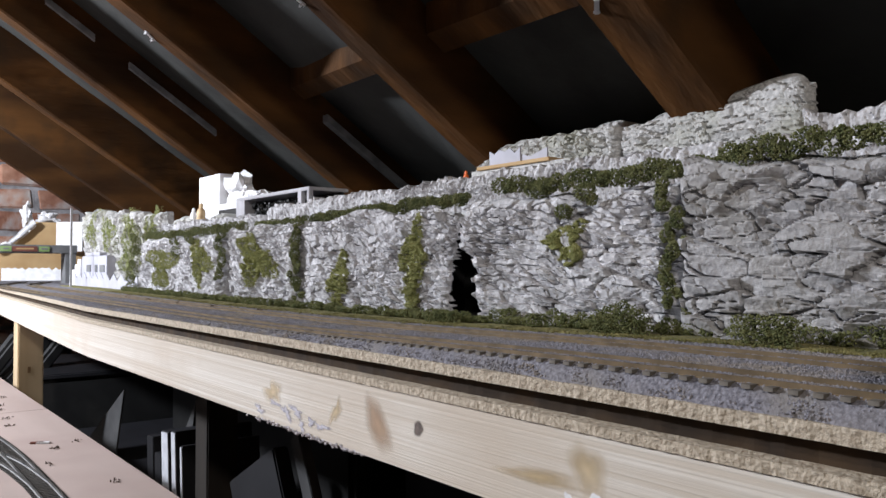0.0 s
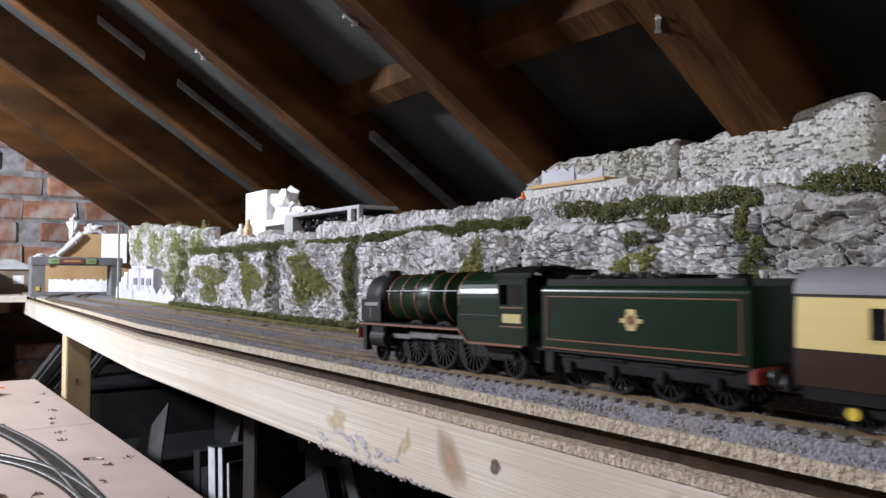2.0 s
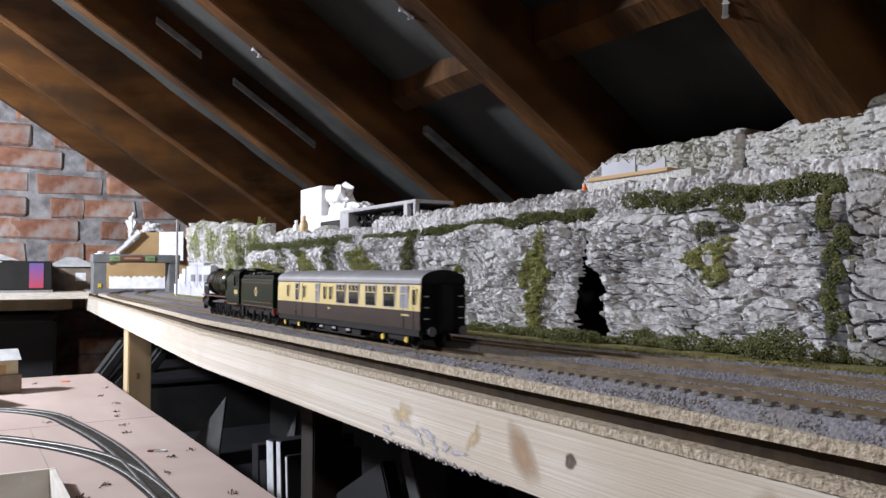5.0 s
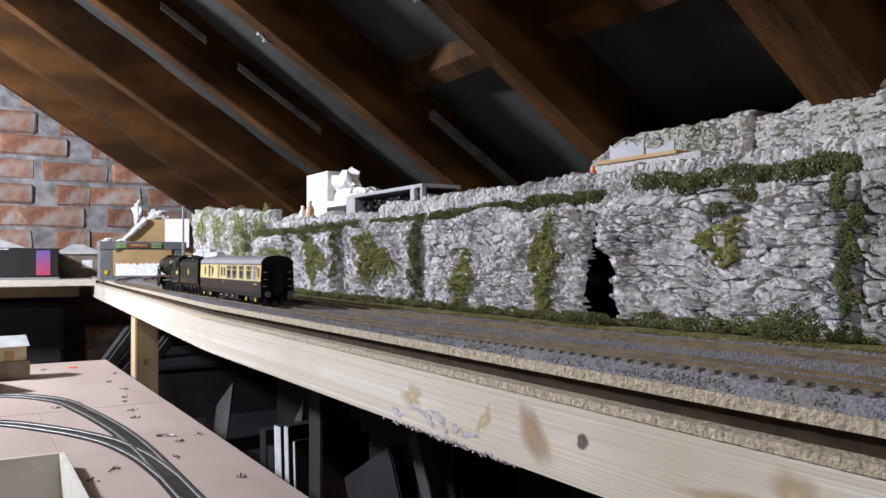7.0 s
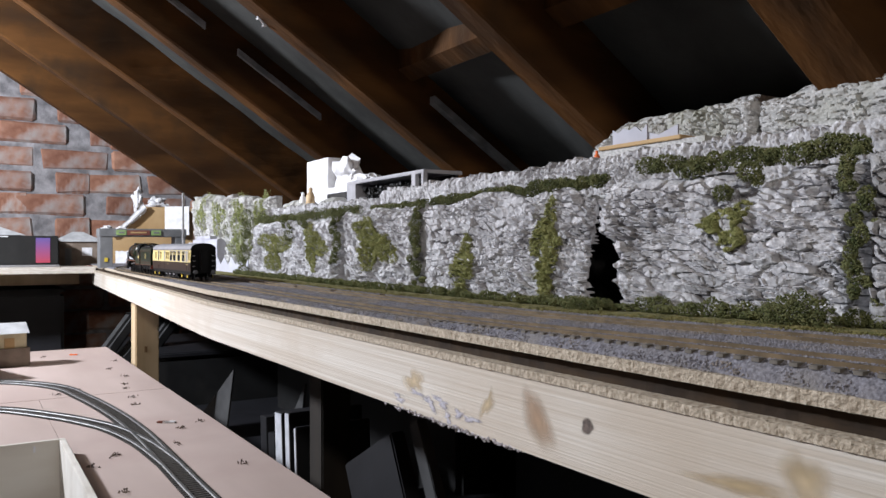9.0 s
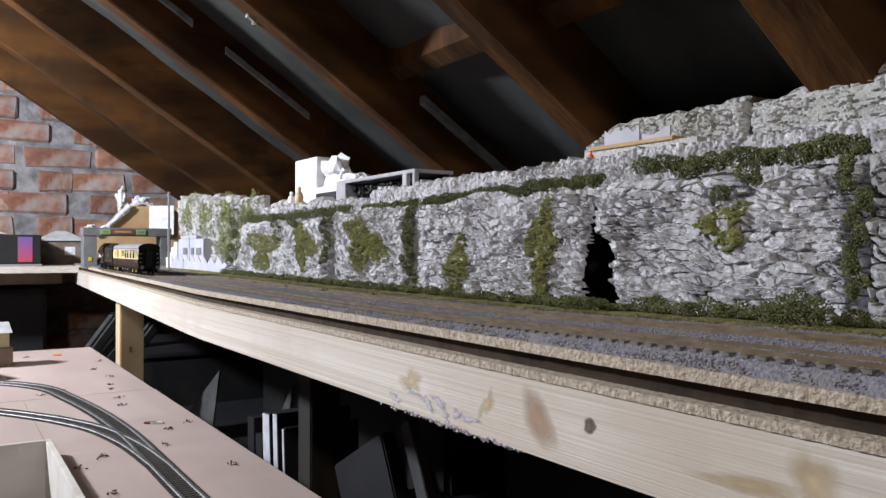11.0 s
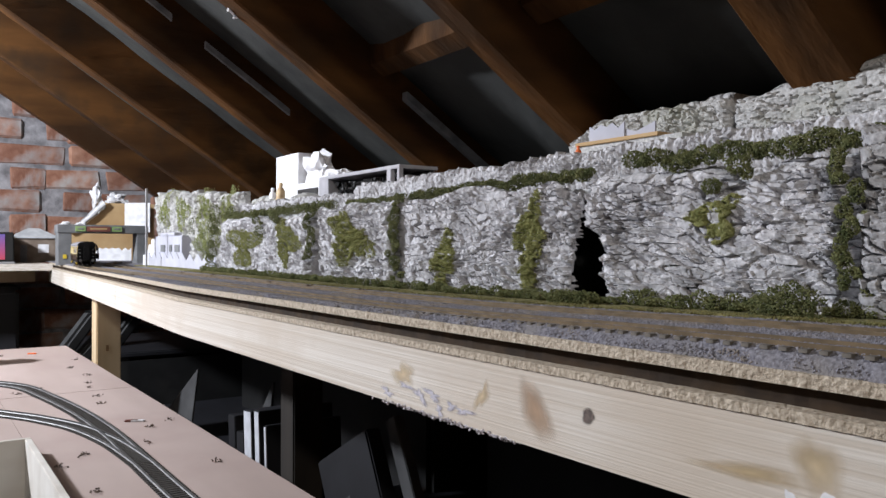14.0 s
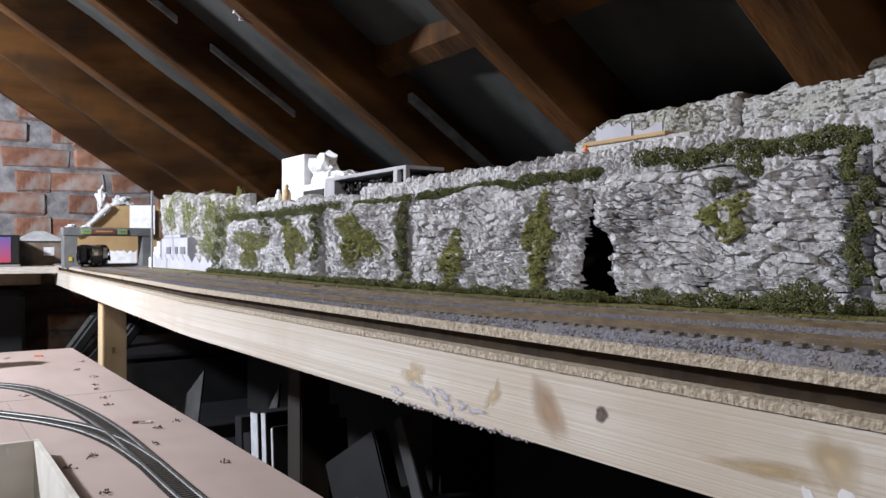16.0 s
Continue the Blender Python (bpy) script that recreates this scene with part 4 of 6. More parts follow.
for y0, w, h in ((1.42, 0.20, 0.030), (1.62, 0.26, 0.032)):
    ob = obj("paper_fence", jagged(w, h, int(w / 0.042), 0.014, 0.0016, int(y0 * 100), True), M["lilac"])
    ob.matrix_basis = pose(0.424, y0, TOP - 0.001, 0, 0, 90)
    tagged(ob, "white paper fence cut into points", "paper fence", "white paper scenery")

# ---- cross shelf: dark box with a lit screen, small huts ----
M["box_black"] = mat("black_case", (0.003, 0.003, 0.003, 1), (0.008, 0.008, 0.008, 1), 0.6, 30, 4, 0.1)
screen = bpy.data.materials.new("lit_label")
screen.use_nodes = True
nt = screen.node_tree
b = nt.nodes["Principled BSDF"]
tc, sx, rp = nt.nodes.new("ShaderNodeTexCoord"), nt.nodes.new("ShaderNodeSeparateXYZ"), nt.nodes.new("ShaderNodeValToRGB")
nt.links.new(tc.outputs["Generated"], sx.inputs[0])
nt.links.new(sx.outputs["Z"], rp.inputs[0])
rp.color_ramp.elements[0].color, rp.color_ramp.elements[1].color = (0.40, 0.05, 0.08, 1), (0.12, 0.09, 0.30, 1)
nt.links.new(rp.outputs[0], b.inputs["Base Color"])
case = empty("display_case", pose(-0.05, 2.60, 0.901))
part("case", boxed(-0.30, 0.275, -0.03, 0.14, 0.006, 0.090, 0.003), M["box_black"], case)
part("base_strip", boxed(-0.305, 0.277, -0.034, 0.142, 0.0, 0.006, 0.001), plain("dull_aluminium", (0.4, 0.4, 0.42, 1), 0.4, 0.6), case, "dull metal base strip")
part("label", boxed(0.215, 0.252, -0.0315, -0.03, 0.012, 0.084), screen, case, "violet and red printed label")
for k in range(9):
    part("vent", boxed(-0.24 + 0.045 * k, -0.215 + 0.045 * k, -0.032, -0.03, 0.086, 0.0885), M["white"], case, "small pale mark")
tagged(case, "long black case with a violet and red label", "case")


def hut(at, w, d, h, wall, roof, label):
    e = empty("model_hut", pose(*at))
    part("wall", boxed(-w / 2, w / 2, -d / 2, d / 2, 0, h, 0.0005), wall, e)
    bm = bmesh.new()
    o = 0.06 * w
    v = [bm.verts.new(p) for p in ((-w / 2 - o, -d / 2 - o, h), (w / 2 + o, -d / 2 - o, h), (w / 2 + o, d / 2 + o, h), (-w / 2 - o, d / 2 + o, h), (-w * 0.12, 0, h * 1.42), (w * 0.12, 0, h * 1.42))]
    for q in ((0, 1, 5, 4), (1, 2, 5), (2, 3, 4, 5), (3, 0, 4), (3, 2, 1, 0)):
        bm.faces.new([v[i] for i in q])
    part("roof", bm, roof, e)
    part("door", boxed(-w * 0.32, -w * 0.18, -d / 2 - 0.001, -d / 2, 0, h * 0.72), M["grey_card"], e)
    part("window", boxed(w * 0.05, w * 0.28, -d / 2 - 0.001, -d / 2, h * 0.4, h * 0.75), M["white"], e)
    return tagged(e, label, "model building", "model huts")


M["slate"] = mat("pale_slate_roof", (0.40, 0.41, 0.42, 1), (0.55, 0.56, 0.57, 1), 0.8, 50, 5, 0.2)
M["brown_wall"] = mat("brown_card_wall", (0.16, 0.12, 0.09, 1), (0.24, 0.19, 0.15, 1), 0.8, 40, 5, 0.2)
hut((0.30, 2.78, 0.901), 0.13, 0.09, 0.075, M["brown_wall"], M["slate"], "brown model hut with a pale hipped roof")
hut((0.02, 2.86, 0.901), 0.24, 0.10, 0.095, M["brown_wall"], M["slate"], "large model hut with a pale hipped roof")

# ---- on top of the rocks: white box, paper, frame, figures ----
wb = empty("white_box", pose(0.50, 1.28, 1.0))
part("box", boxed(-0.002, 0.055, -0.045, 0.047, 0, 0.104, 0.001), M["white"], wb)
part("low_box", boxed(-0.004, 0.05, -0.128, -0.045, 0.0, 0.052, 0.001), M["white"], wb, "lower white block")
part("dark_slot", boxed(-0.0055, -0.004, -0.124, -0.05, 0.028, 0.042), M["box_black"], wb, "dark slot")
tagged(wb, "white card box standing on the parapet", "box")
crumple("crumpled_paper", (0.515, 1.190, 1.075), (0.02, 0.05, 0.030), 7, "thin crumpled white paper on a box")
crumple("crumpled_paper", (0.515, 1.12, 1.058), (0.02, 0.035, 0.014), 8, "thin crumpled white paper on a box")
M["grey_metal"] = plain("grey_plastic_frame", (0.42, 0.42, 0.45, 1), 0.4)
fr = empty("open_rack", pose(0.462, 0.965, 1.018))
part("top_bar", boxed(-0.006, 0.05, -0.115, 0.105, 0.026, 0.0305, 0.0006), M["grey_metal"], fr)
part("post", boxed(-0.006, 0.05, 0.075, 0.105, 0, 0.026, 0.0006), M["grey_metal"], fr)
part("post", boxed(-0.006, 0.0, -0.095, -0.085, 0, 0.026, 0.0006), M["grey_metal"], fr)
part("post", boxed(-0.006, 0.0, -0.115, -0.109, 0, 0.026, 0.0006), M["grey_metal"], fr)
part("back", boxed(0.04, 0.044, -0.115, 0.105, 0, 0.026), M["box_black"], fr)
rg = np.random.default_rng(8)
n = 700
specks("dark_filling", np.stack([rg.uniform(0.004, 0.035, n), rg.uniform(-0.085, 0.074, n), 0.020 * rg.uniform(0.1, 1, n)], 1), rg.uniform(0.0015, 0.005, n), M["box_black"], 8, fr)
tagged(fr, "grey open frame filled with dark parts", "frame")


def figurine(at, h, material, label):
    """A small standing ornament as one plain shape."""
    bm = bmesh.new()
    prof = [(0.30, 0.0), (0.32, 0.08), (0.25, 0.30), (0.27, 0.50), (0.20, 0.68), (0.10, 0.76), (0.14, 0.86), (0.10, 0.97), (0.0, 1.0)]
    rings = []
    for r, z in prof:
        rings.append([bm.verts.new((r * h * math.cos(6.2832 * i / 12) * 0.8, r * h * math.sin(6.2832 * i / 12), z * h)) for i in range(12)])
    for a, b in zip(rings, rings[1:]):
        for i in range(12):
            bm.faces.new((a[i], a[(i + 1) % 12], b[(i + 1) % 12], b[i]))
    bmesh.ops.remove_doubles(bm, verts=bm.verts, dist=1e-6)
    ob = obj("figurine", bm, material, smooth=True)
    ob.matrix_basis = pose(*at)
    return tagged(ob, label, "figurine", "small figurines")


M["orange"] = plain("orange_plastic", (0.85, 0.16, 0.02, 1), 0.5)
M["beige"] = mat("beige_resin", (0.42, 0.28, 0.14, 1), (0.66, 0.50, 0.30, 1), 0.7, 120, 4, 0.3)
figurine((0.462, 1.222, 1.020), 0.032, M["beige"], "small beige ornament on the parapet")
figurine((0.462, 1.255, 1.020), 0.026, M["white"], "small white ornament on the parapet")
figurine((0.455, 0.548, 1.026), 0.012, M["orange"], "tiny orange marker on the parapet")
tray = empty("card_platform", pose(0.60, 0.62, 1.060))
part("base", boxed(-0.02, 0.03, -0.055, 0.060, 0.0, 0.004, 0.0005), M["tan"], tray, "tan card base")
bm = jagged(0.050, 0.017, 3, 0.007, 0.002, 12)
ob = part("paper_flame", bm, M["lilac"], tray, "torn white paper edge")
ob.matrix_basis = pose(-0.012, -0.006, 0.004, 0, 0, 90)
bm = jagged(0.05, 0.012, 1, 0.008, 0.002, 13)
ob = part("paper_flame", bm, M["lilac"], tray, "torn white paper edge")
ob.matrix_basis = pose(-0.010, -0.045, 0.004, 0, 0, 90)
tagged(tray, "tan card platform with torn white paper on it", "card platform")
tagged(obj("rock_step", boxed(0.575, 0.64, 0.53, 0.70, 1.018, 1.060, 0.008), M["rock_pale"]), "grey plaster step under the card platform", "ledge")

# ---- lower board: open tray, hut, wagon, scraps ----
M["pale_ply"] = mat("pale_ply_tray", (0.56, 0.52, 0.46, 1), (0.70, 0.67, 0.62, 1), 0.7, 20, 5, 0.1, stretch=(0.3, 1, 1))
tr = empty("open_tray", pose(0, 0, LOW))
part("far_side", boxed(-0.40, 0.074, 0.930, 0.936, -0.06, 0.016, 0.0006), M["pale_ply"], tr)
part("right_side", boxed(0.068, 0.074, 0.50, 0.930, -0.06, 0.016, 0.0006), M["pale_ply"], tr)
part("near_side", boxed(-0.40, 0.074, 0.494, 0.500, -0.06, 0.016, 0.0006), M["pale_ply"], tr)
part("pin", boxed(0.044, 0.046, 0.929, 0.9305, 0.006, 0.012), M["chrome"], tr)
part("floor", boxed(-0.40, 0.068, 0.50, 0.930, -0.06, -0.057), M["box_black"], tr)
tagged(tr, "shallow pale plywood tray with dark things inside", "tray")
for k, (x, y, z, q) in enumerate(((0.03, 0.84, 0.012, 0.016), (0.0, 0.80, 0.010, 0.018), (0.045, 0.75, 0.011, 0.016), (-0.02, 0.88, 0.010, 0.014))):
    ob = crumple("plastic_bag", (x, y, LOW - 0.060 + z), (q * 1.4, q * 1.4, 0.014), 20 + k, "crumpled grey plastic bag in the tray")
    ob.data.materials[0] = plain("grey_plastic_film", (0.25, 0.25, 0.28, 1), 0.25)
    tagged(ob, category="bag", group="plastic bags")
wagon = empty("dark_wagon", pose(-0.02, 1.56, LOW, 0, 0, -70))
part("body", boxed(-0.07, 0.07, -0.022, 0.022, 0.012, 0.052, 0.002), mat("dark_maroon", (0.05, 0.012, 0.010, 1), (0.09, 0.02, 0.016, 1), 0.5, 30), wagon)
part("roof", boxed(-0.072, 0.072, -0.024, 0.024, 0.052, 0.056, 0.002), M["box_black"], wagon)
for x in (-0.045, 0.045):
    for y in (-0.010, 0.010):
        part("wheel", boxed(x - 0.007, x + 0.007, y - 0.002, y + 0.002, 0.002, 0.016, 0.003), M["box_black"], wagon)
tagged(wagon, "dark maroon model wagon on the lower track", "wagon")
cottage = empty("model_hut", pose(0.050, 1.665, LOW, 0, 0, 8))
M["cream_wall"] = plain("cream_wall", (0.62, 0.54, 0.36, 1), 0.7)
part("plinth", boxed(-0.035, 0.035, -0.03, 0.03, 0, 0.034, 0.001), M["brown_wall"], cottage)
part("wall", boxed(-0.03, 0.03, -0.025, 0.025, 0.034, 0.062, 0.0006), M["cream_wall"], cottage)
bm = bmesh.new()
v = [bm.verts.new(p) for p in ((-0.034, -0.03, 0.060), (0.034, -0.03, 0.060), (0.034, 0.03, 0.060), (-0.034, 0.03, 0.060), (-0.034, 0, 0.078), (0.034, 0, 0.078))]
for q in ((0, 1, 5, 4), (2, 3, 4, 5), (1, 2, 5), (3, 0, 4), (3, 2, 1, 0)):
    bm.faces.new([v[i] for i in q])
part("roof", bm, M["slate"], cottage)
part("door", boxed(-0.006, 0.010, -0.0265, -0.025, 0.034, 0.052), M["tan"], cottage)
tagged(cottage, "small cream model hut with a grey roof", "model building", "model huts")
M["scrap"] = mat("dark_scatter", (0.05, 0.035, 0.03, 1), (0.16, 0.12, 0.09, 1), 0.9, 300)
rg = np.random.default_rng(31)
for k, (x, y) in enumerate(((0.120, 1.749), (0.194, 1.30), (0.200, 1.34), (0.184, 1.164), (0.203, 0.986), (0.232, 1.011), (0.180, 0.912), (0.117, 0.897), (0.089, 0.863), (0.103, 0.763), (0.215, 1.42), (0.205, 1.52), (0.23, 1.62), (0.10, 1.30), (0.13, 1.32), (0.19, 1.22), (0.22, 0.80))):
    n = 14
    p = rg.normal(0, 1, (n, 3)) * np.array((0.0028, 0.0028, 0.0008)) + np.array((x, y, LOW + 0.0012))
    p[:, 2] = np.maximum(p[:, 2], LOW + 0.0005)
    tagged(specks("scatter_scrap", p, rg.uniform(0.0006, 0.0016, n), M["scrap"], 40 + k), "crumb of dark scatter on the plywood", "scrap", "scatter scraps")
for k, (x, y) in enumerate(((0.318, 1.02), (0.322, 1.13), (0.312, 0.90), (0.330, 1.30), (0.316, 0.80), (0.345, 1.20), (0.322, 0.70))):
    p = rg.normal(0, 1, (10, 3)) * np.array((0.0016, 0.0016, 0.0006)) + np.array((x, y, TOP + 0.0012))
    tagged(specks("scatter_scrap", p, rg.uniform(0.0006, 0.0014, 10), M["scrap"], 140 + k), "crumb of dark scatter beside the track", "scrap", "scatter scraps")
for x, y, mm, lab in ((0.192, 1.028, "sign_red", "tiny red and violet sweet wrapper"), (0.173, 1.754, "orange", "tiny orange wrapper scrap"), (0.198, 1.024, "white", "tiny white paper scrap")):
    ob = obj("wrapper", boxed(-0.008, 0.008, -0.003, 0.003, 0, 0.0022, 0.0008), M[mm])
    ob.matrix_basis = pose(x, y, LOW, 0, 0, -30)
    tagged(ob, lab, "wrapper", "scraps of wrapper")

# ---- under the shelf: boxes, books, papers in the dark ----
# navy and grey board are darkened: the under-shelf shade is in their colour
M["navy"] = mat("navy_cover_shade_toned", (0.003, 0.003, 0.005, 1), (0.007, 0.007, 0.010, 1), 0.6, 20)
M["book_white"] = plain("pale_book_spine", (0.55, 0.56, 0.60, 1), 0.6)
M["grey_board"] = mat("grey_board_shade_toned", (0.030, 0.030, 0.031, 1), (0.055, 0.055, 0.056, 1), 0.7, 20)


def thing_box(name, at, size, material, label, category, bevel=0.002, detail=None):
    e = empty(name, pose(*at))
    part("body", boxed(-size[0] / 2, size[0] / 2, -size[1] / 2, size[1] / 2, 0, size[2], bevel), material, e)
    if detail:
        part("lid", boxed(-size[0] / 2 - 0.004, size[0] / 2 + 0.004, -size[1] / 2 - 0.004, size[1] / 2 + 0.004, size[2], size[2] + 0.012, bevel), detail, e)
    return tagged(e, label, category, "stored things under the shelf")


# crates added as a backdrop, near black in place of deep shade
thing_box("storage_crate", (0.95, 0.55, 0), (0.5, 0.9, 0.74), M["navy"], "added near-black crate filling the dark under the shelf", "crate", 0.01, M["box_black"])
thing_box("storage_crate", (0.95, 1.60, 0), (0.5, 0.9, 0.70), M["box_black"], "added near-black crate filling the dark under the shelf", "crate", 0.01, M["navy"])
thing_box("storage_crate", (0.70, 2.45, 0), (0.6, 0.5, 0.66), M["box_black"], "added near-black crate filling the dark under the shelf", "crate", 0.01, M["navy"])
thing_box("storage_crate", (-0.35, 2.82, 0), (1.2, 0.3, 0.82), M["navy"], "added near-black trunk filling the dark under the gable shelf", "trunk", 0.01, M["box_black"])
thing_box("storage_crate", (0.58, 0.85, 0), (0.5, 0.75, 0.52), M["box_black"], "added low black box filling the dark under the shelf", "crate", 0.01, M["navy"])
thing_box("storage_crate", (0.55, 1.75, 0), (0.40, 0.85, 0.52), M["box_black"], "added low black box filling the dark under the shelf", "crate", 0.01, M["navy"])
for k, (y, w, zt, mm) in enumerate(((1.188, 0.030, 0.700, "book_white"), (1.150, 0.018, 0.706, "book_white"), (1.118, 0.008, 0.690, "book_white"), (1.225, 0.03, 0.66, "navy"), (1.262, 0.03, 0.68, "box_black"))):
    e = empty("book", pose(0.46, y, 0.532, -4, 0, 0))
    part("cover", boxed(-0.06, 0.06, -w / 2, w / 2, 0, zt - 0.532, 0.001), M["navy"], e)
    if mm == "book_white":
        part("spine", boxed(-0.0612, -0.060, -w / 2 + 0.001, w / 2 - 0.001, 0.0, zt - 0.534), M["book_white"], e, "pale printed spine")
    tagged(e, "upright book with a pale spine" if mm == "book_white" else "upright dark book among the stored boxes", "book", "books under the shelf")
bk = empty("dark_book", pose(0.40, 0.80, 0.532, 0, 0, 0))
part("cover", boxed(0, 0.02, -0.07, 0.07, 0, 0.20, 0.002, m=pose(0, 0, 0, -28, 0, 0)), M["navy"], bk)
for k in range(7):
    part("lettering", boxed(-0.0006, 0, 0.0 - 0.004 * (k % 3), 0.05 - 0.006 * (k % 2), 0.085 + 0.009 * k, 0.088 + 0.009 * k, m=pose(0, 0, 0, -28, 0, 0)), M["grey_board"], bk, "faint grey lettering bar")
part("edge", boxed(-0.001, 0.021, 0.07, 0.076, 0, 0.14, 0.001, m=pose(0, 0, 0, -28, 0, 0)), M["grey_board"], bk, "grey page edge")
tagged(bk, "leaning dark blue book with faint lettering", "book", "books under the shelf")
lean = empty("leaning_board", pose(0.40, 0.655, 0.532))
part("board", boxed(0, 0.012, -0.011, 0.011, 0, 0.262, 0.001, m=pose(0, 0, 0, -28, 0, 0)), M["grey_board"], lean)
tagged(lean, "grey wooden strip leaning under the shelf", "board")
for at, ang, q in (((0.46, 1.83, 0.532), 10, 0.17), ((0.50, 1.45, 0.532), -10, 0.20)):
    e = empty("grey_folder", pose(*at, 0, 0, ang))
    bm = bmesh.new()
    v = [bm.verts.new(p) for p in ((0, -q / 2, 0), (0, q / 2, 0), (0.02, -q / 2, q * 0.9), (0.004, -q / 2, 0), (0.004, q / 2, 0), (0.024, -q / 2, q * 0.9))]
    for f in ((0, 1, 2), (5, 4, 3), (0, 2, 5, 3), (1, 4, 5, 2), (0, 3, 4, 1)):
        bm.faces.new([v[i] for i in f])
    bmesh.ops.recalc_face_normals(bm, faces=bm.faces)
    part("sheet", bm, M["grey_board"], e)
    tagged(e, "folded grey sheet among the stored boxes", "folder", "folded sheets")
lb = empty("lettered_box", pose(0.275, 0.895, 0.532, 0, 0, 0))
part("body", boxed(0, 0.012, -0.026, 0.026, 0, 0.178, 0.001), M["navy"], lb)
part("label", boxed(-0.001, 0, -0.024, 0.024, 0.156, 0.177), M["book_white"], lb, "white label panel")
part("lettering", boxed(-0.0018, -0.001, -0.018, 0.018, 0.160, 0.172), M["navy"], lb, "dark lettering bar")
tagged(lb, "dark box with a white label panel", "box")
for k, (x, y, rx) in enumerate(((0.30, 2.34, 40), (0.36, 2.36, 46), (0.42, 2.36, 42))):
    e = empty("dark_tube", pose(x, y, 0.64, 0, rx, 20))
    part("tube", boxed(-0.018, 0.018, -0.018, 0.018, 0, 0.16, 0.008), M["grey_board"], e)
    part("cap", boxed(-0.02, 0.02, -0.02, 0.02, 0.15, 0.165, 0.008), M["box_black"], e)
    tagged(e, "dark tube leaning in the shade", "tube", "dark tubes")

# ---- the train ----
M["loco_green"] = mat("brunswick_green_paint", (0.0018, 0.0100, 0.0036, 1), (0.0030, 0.0155, 0.0056, 1), 0.30, 40, 4, 0.03, spec=0.22)
M["loco_black"] = mat("satin_black_paint", (0.004, 0.004, 0.0045, 1), (0.009, 0.009, 0.0095, 1), 0.55, 60, 4, 0.1, spec=0.14)
M["lining"] = plain("orange_lining", (0.16, 0.050, 0.018, 1), 0.5)
M["buffer_red"] = plain("buffer_beam_red", (0.20, 0.026, 0.013, 1), 0.5)
M["steel"] = plain("bright_rod_steel", (0.15, 0.15, 0.155, 1), 0.45, 0.8)
M["coal"] = mat("coal", (0.006, 0.006, 0.006, 1), (0.02, 0.02, 0.02, 1), 0.5, 300, 4, 0.3)
M["cream"] = mat("coach_cream_paint", (0.62, 0.49, 0.20, 1), (0.66, 0.54, 0.24, 1), 0.4, 30, 4, 0.03)
M["choc"] = mat("coach_brown_paint", (0.022, 0.011, 0.0068, 1), (0.030, 0.015, 0.009, 1), 0.5, 30, 4, 0.03, spec=0.25)
M["roof_grey"] = mat("coach_grey_roof", (0.20, 0.20, 0.22, 1), (0.25, 0.25, 0.27, 1), 0.55, 40, 5, 0.05)
M["glass"] = plain("dark_coach_glass", (0.012, 0.012, 0.013, 1), 0.12)
M["frost"] = plain("frosted_lavatory_glass", (0.30, 0.31, 0.38, 1), 0.3)
M["gold"] = plain("straw_lettering", (0.55, 0.45, 0.18, 1), 0.5)


def turned(r, x0, x1, segs=28, r2=None, axis="X", hub=True):
    """A cylinder or cone along an axis, from x0 to x1."""
    bm = bmesh.new()
    rot = Matrix.Rotation(radians(90), 4, "Y") if axis == "X" else (Matrix.Rotation(radians(-90), 4, "X") if axis == "Y" else Matrix.Identity(4))
    bmesh.ops.create_cone(bm, cap_ends=True, segments=segs, radius1=r, radius2=r if r2 is None else r2, depth=x1 - x0)
    bmesh.ops.transform(bm, matrix=rot, verts=bm.verts)
    d = {"X": (1, 0, 0), "Y": (0, 1, 0), "Z": (0, 0, 1)}[axis]
    bmesh.ops.translate(bm, vec=Vector(d) * (x0 + x1) / 2, verts=bm.verts)
    return bm


def shift(bm, x=0.0, y=0.0, z=0.0):
    bmesh.ops.translate(bm, vec=(x, y, z), verts=bm.verts)
    return bm


def spoked(r, w, spokes, tyre=0.0014):
    """One spoked wheel in the plane across X."""
    bm = bmesh.new()
    n = 32
    rings = []
    for rr, x in ((r, -w / 2), (r, w / 2), (r - tyre, w / 2), (r - tyre, -w / 2)):
        rings.append([bm.verts.new((x, rr * math.cos(6.28319 * i / n), rr * math.sin(6.28319 * i / n))) for i in range(n)])
    for k in range(4):
        a, b = rings[k], rings[(k + 1) % 4]
        for i in range(n):
            bm.faces.new((a[i], a[(i + 1) % n], b[(i + 1) % n], b[i]))
    for i in range(spokes):
        box(bm, -w * 0.25, w * 0.25, -r * 0.035, r * 0.035, r * 0.12, r - tyre * 0.7, m=Matrix.Rotation(6.28319 * i / spokes, 4, "X"))
    r0 = bmesh.ops.create_cone(bm, cap_ends=True, segments=14, radius1=r * 0.18, radius2=r * 0.18, depth=w * 1.1)
    bmesh.ops.transform(bm, matrix=Matrix.Rotation(radians(90), 4, "Y"), verts=r0["verts"])
    bmesh.ops.recalc_face_normals(bm, faces=bm.faces)
    return bm


ROLLING = []


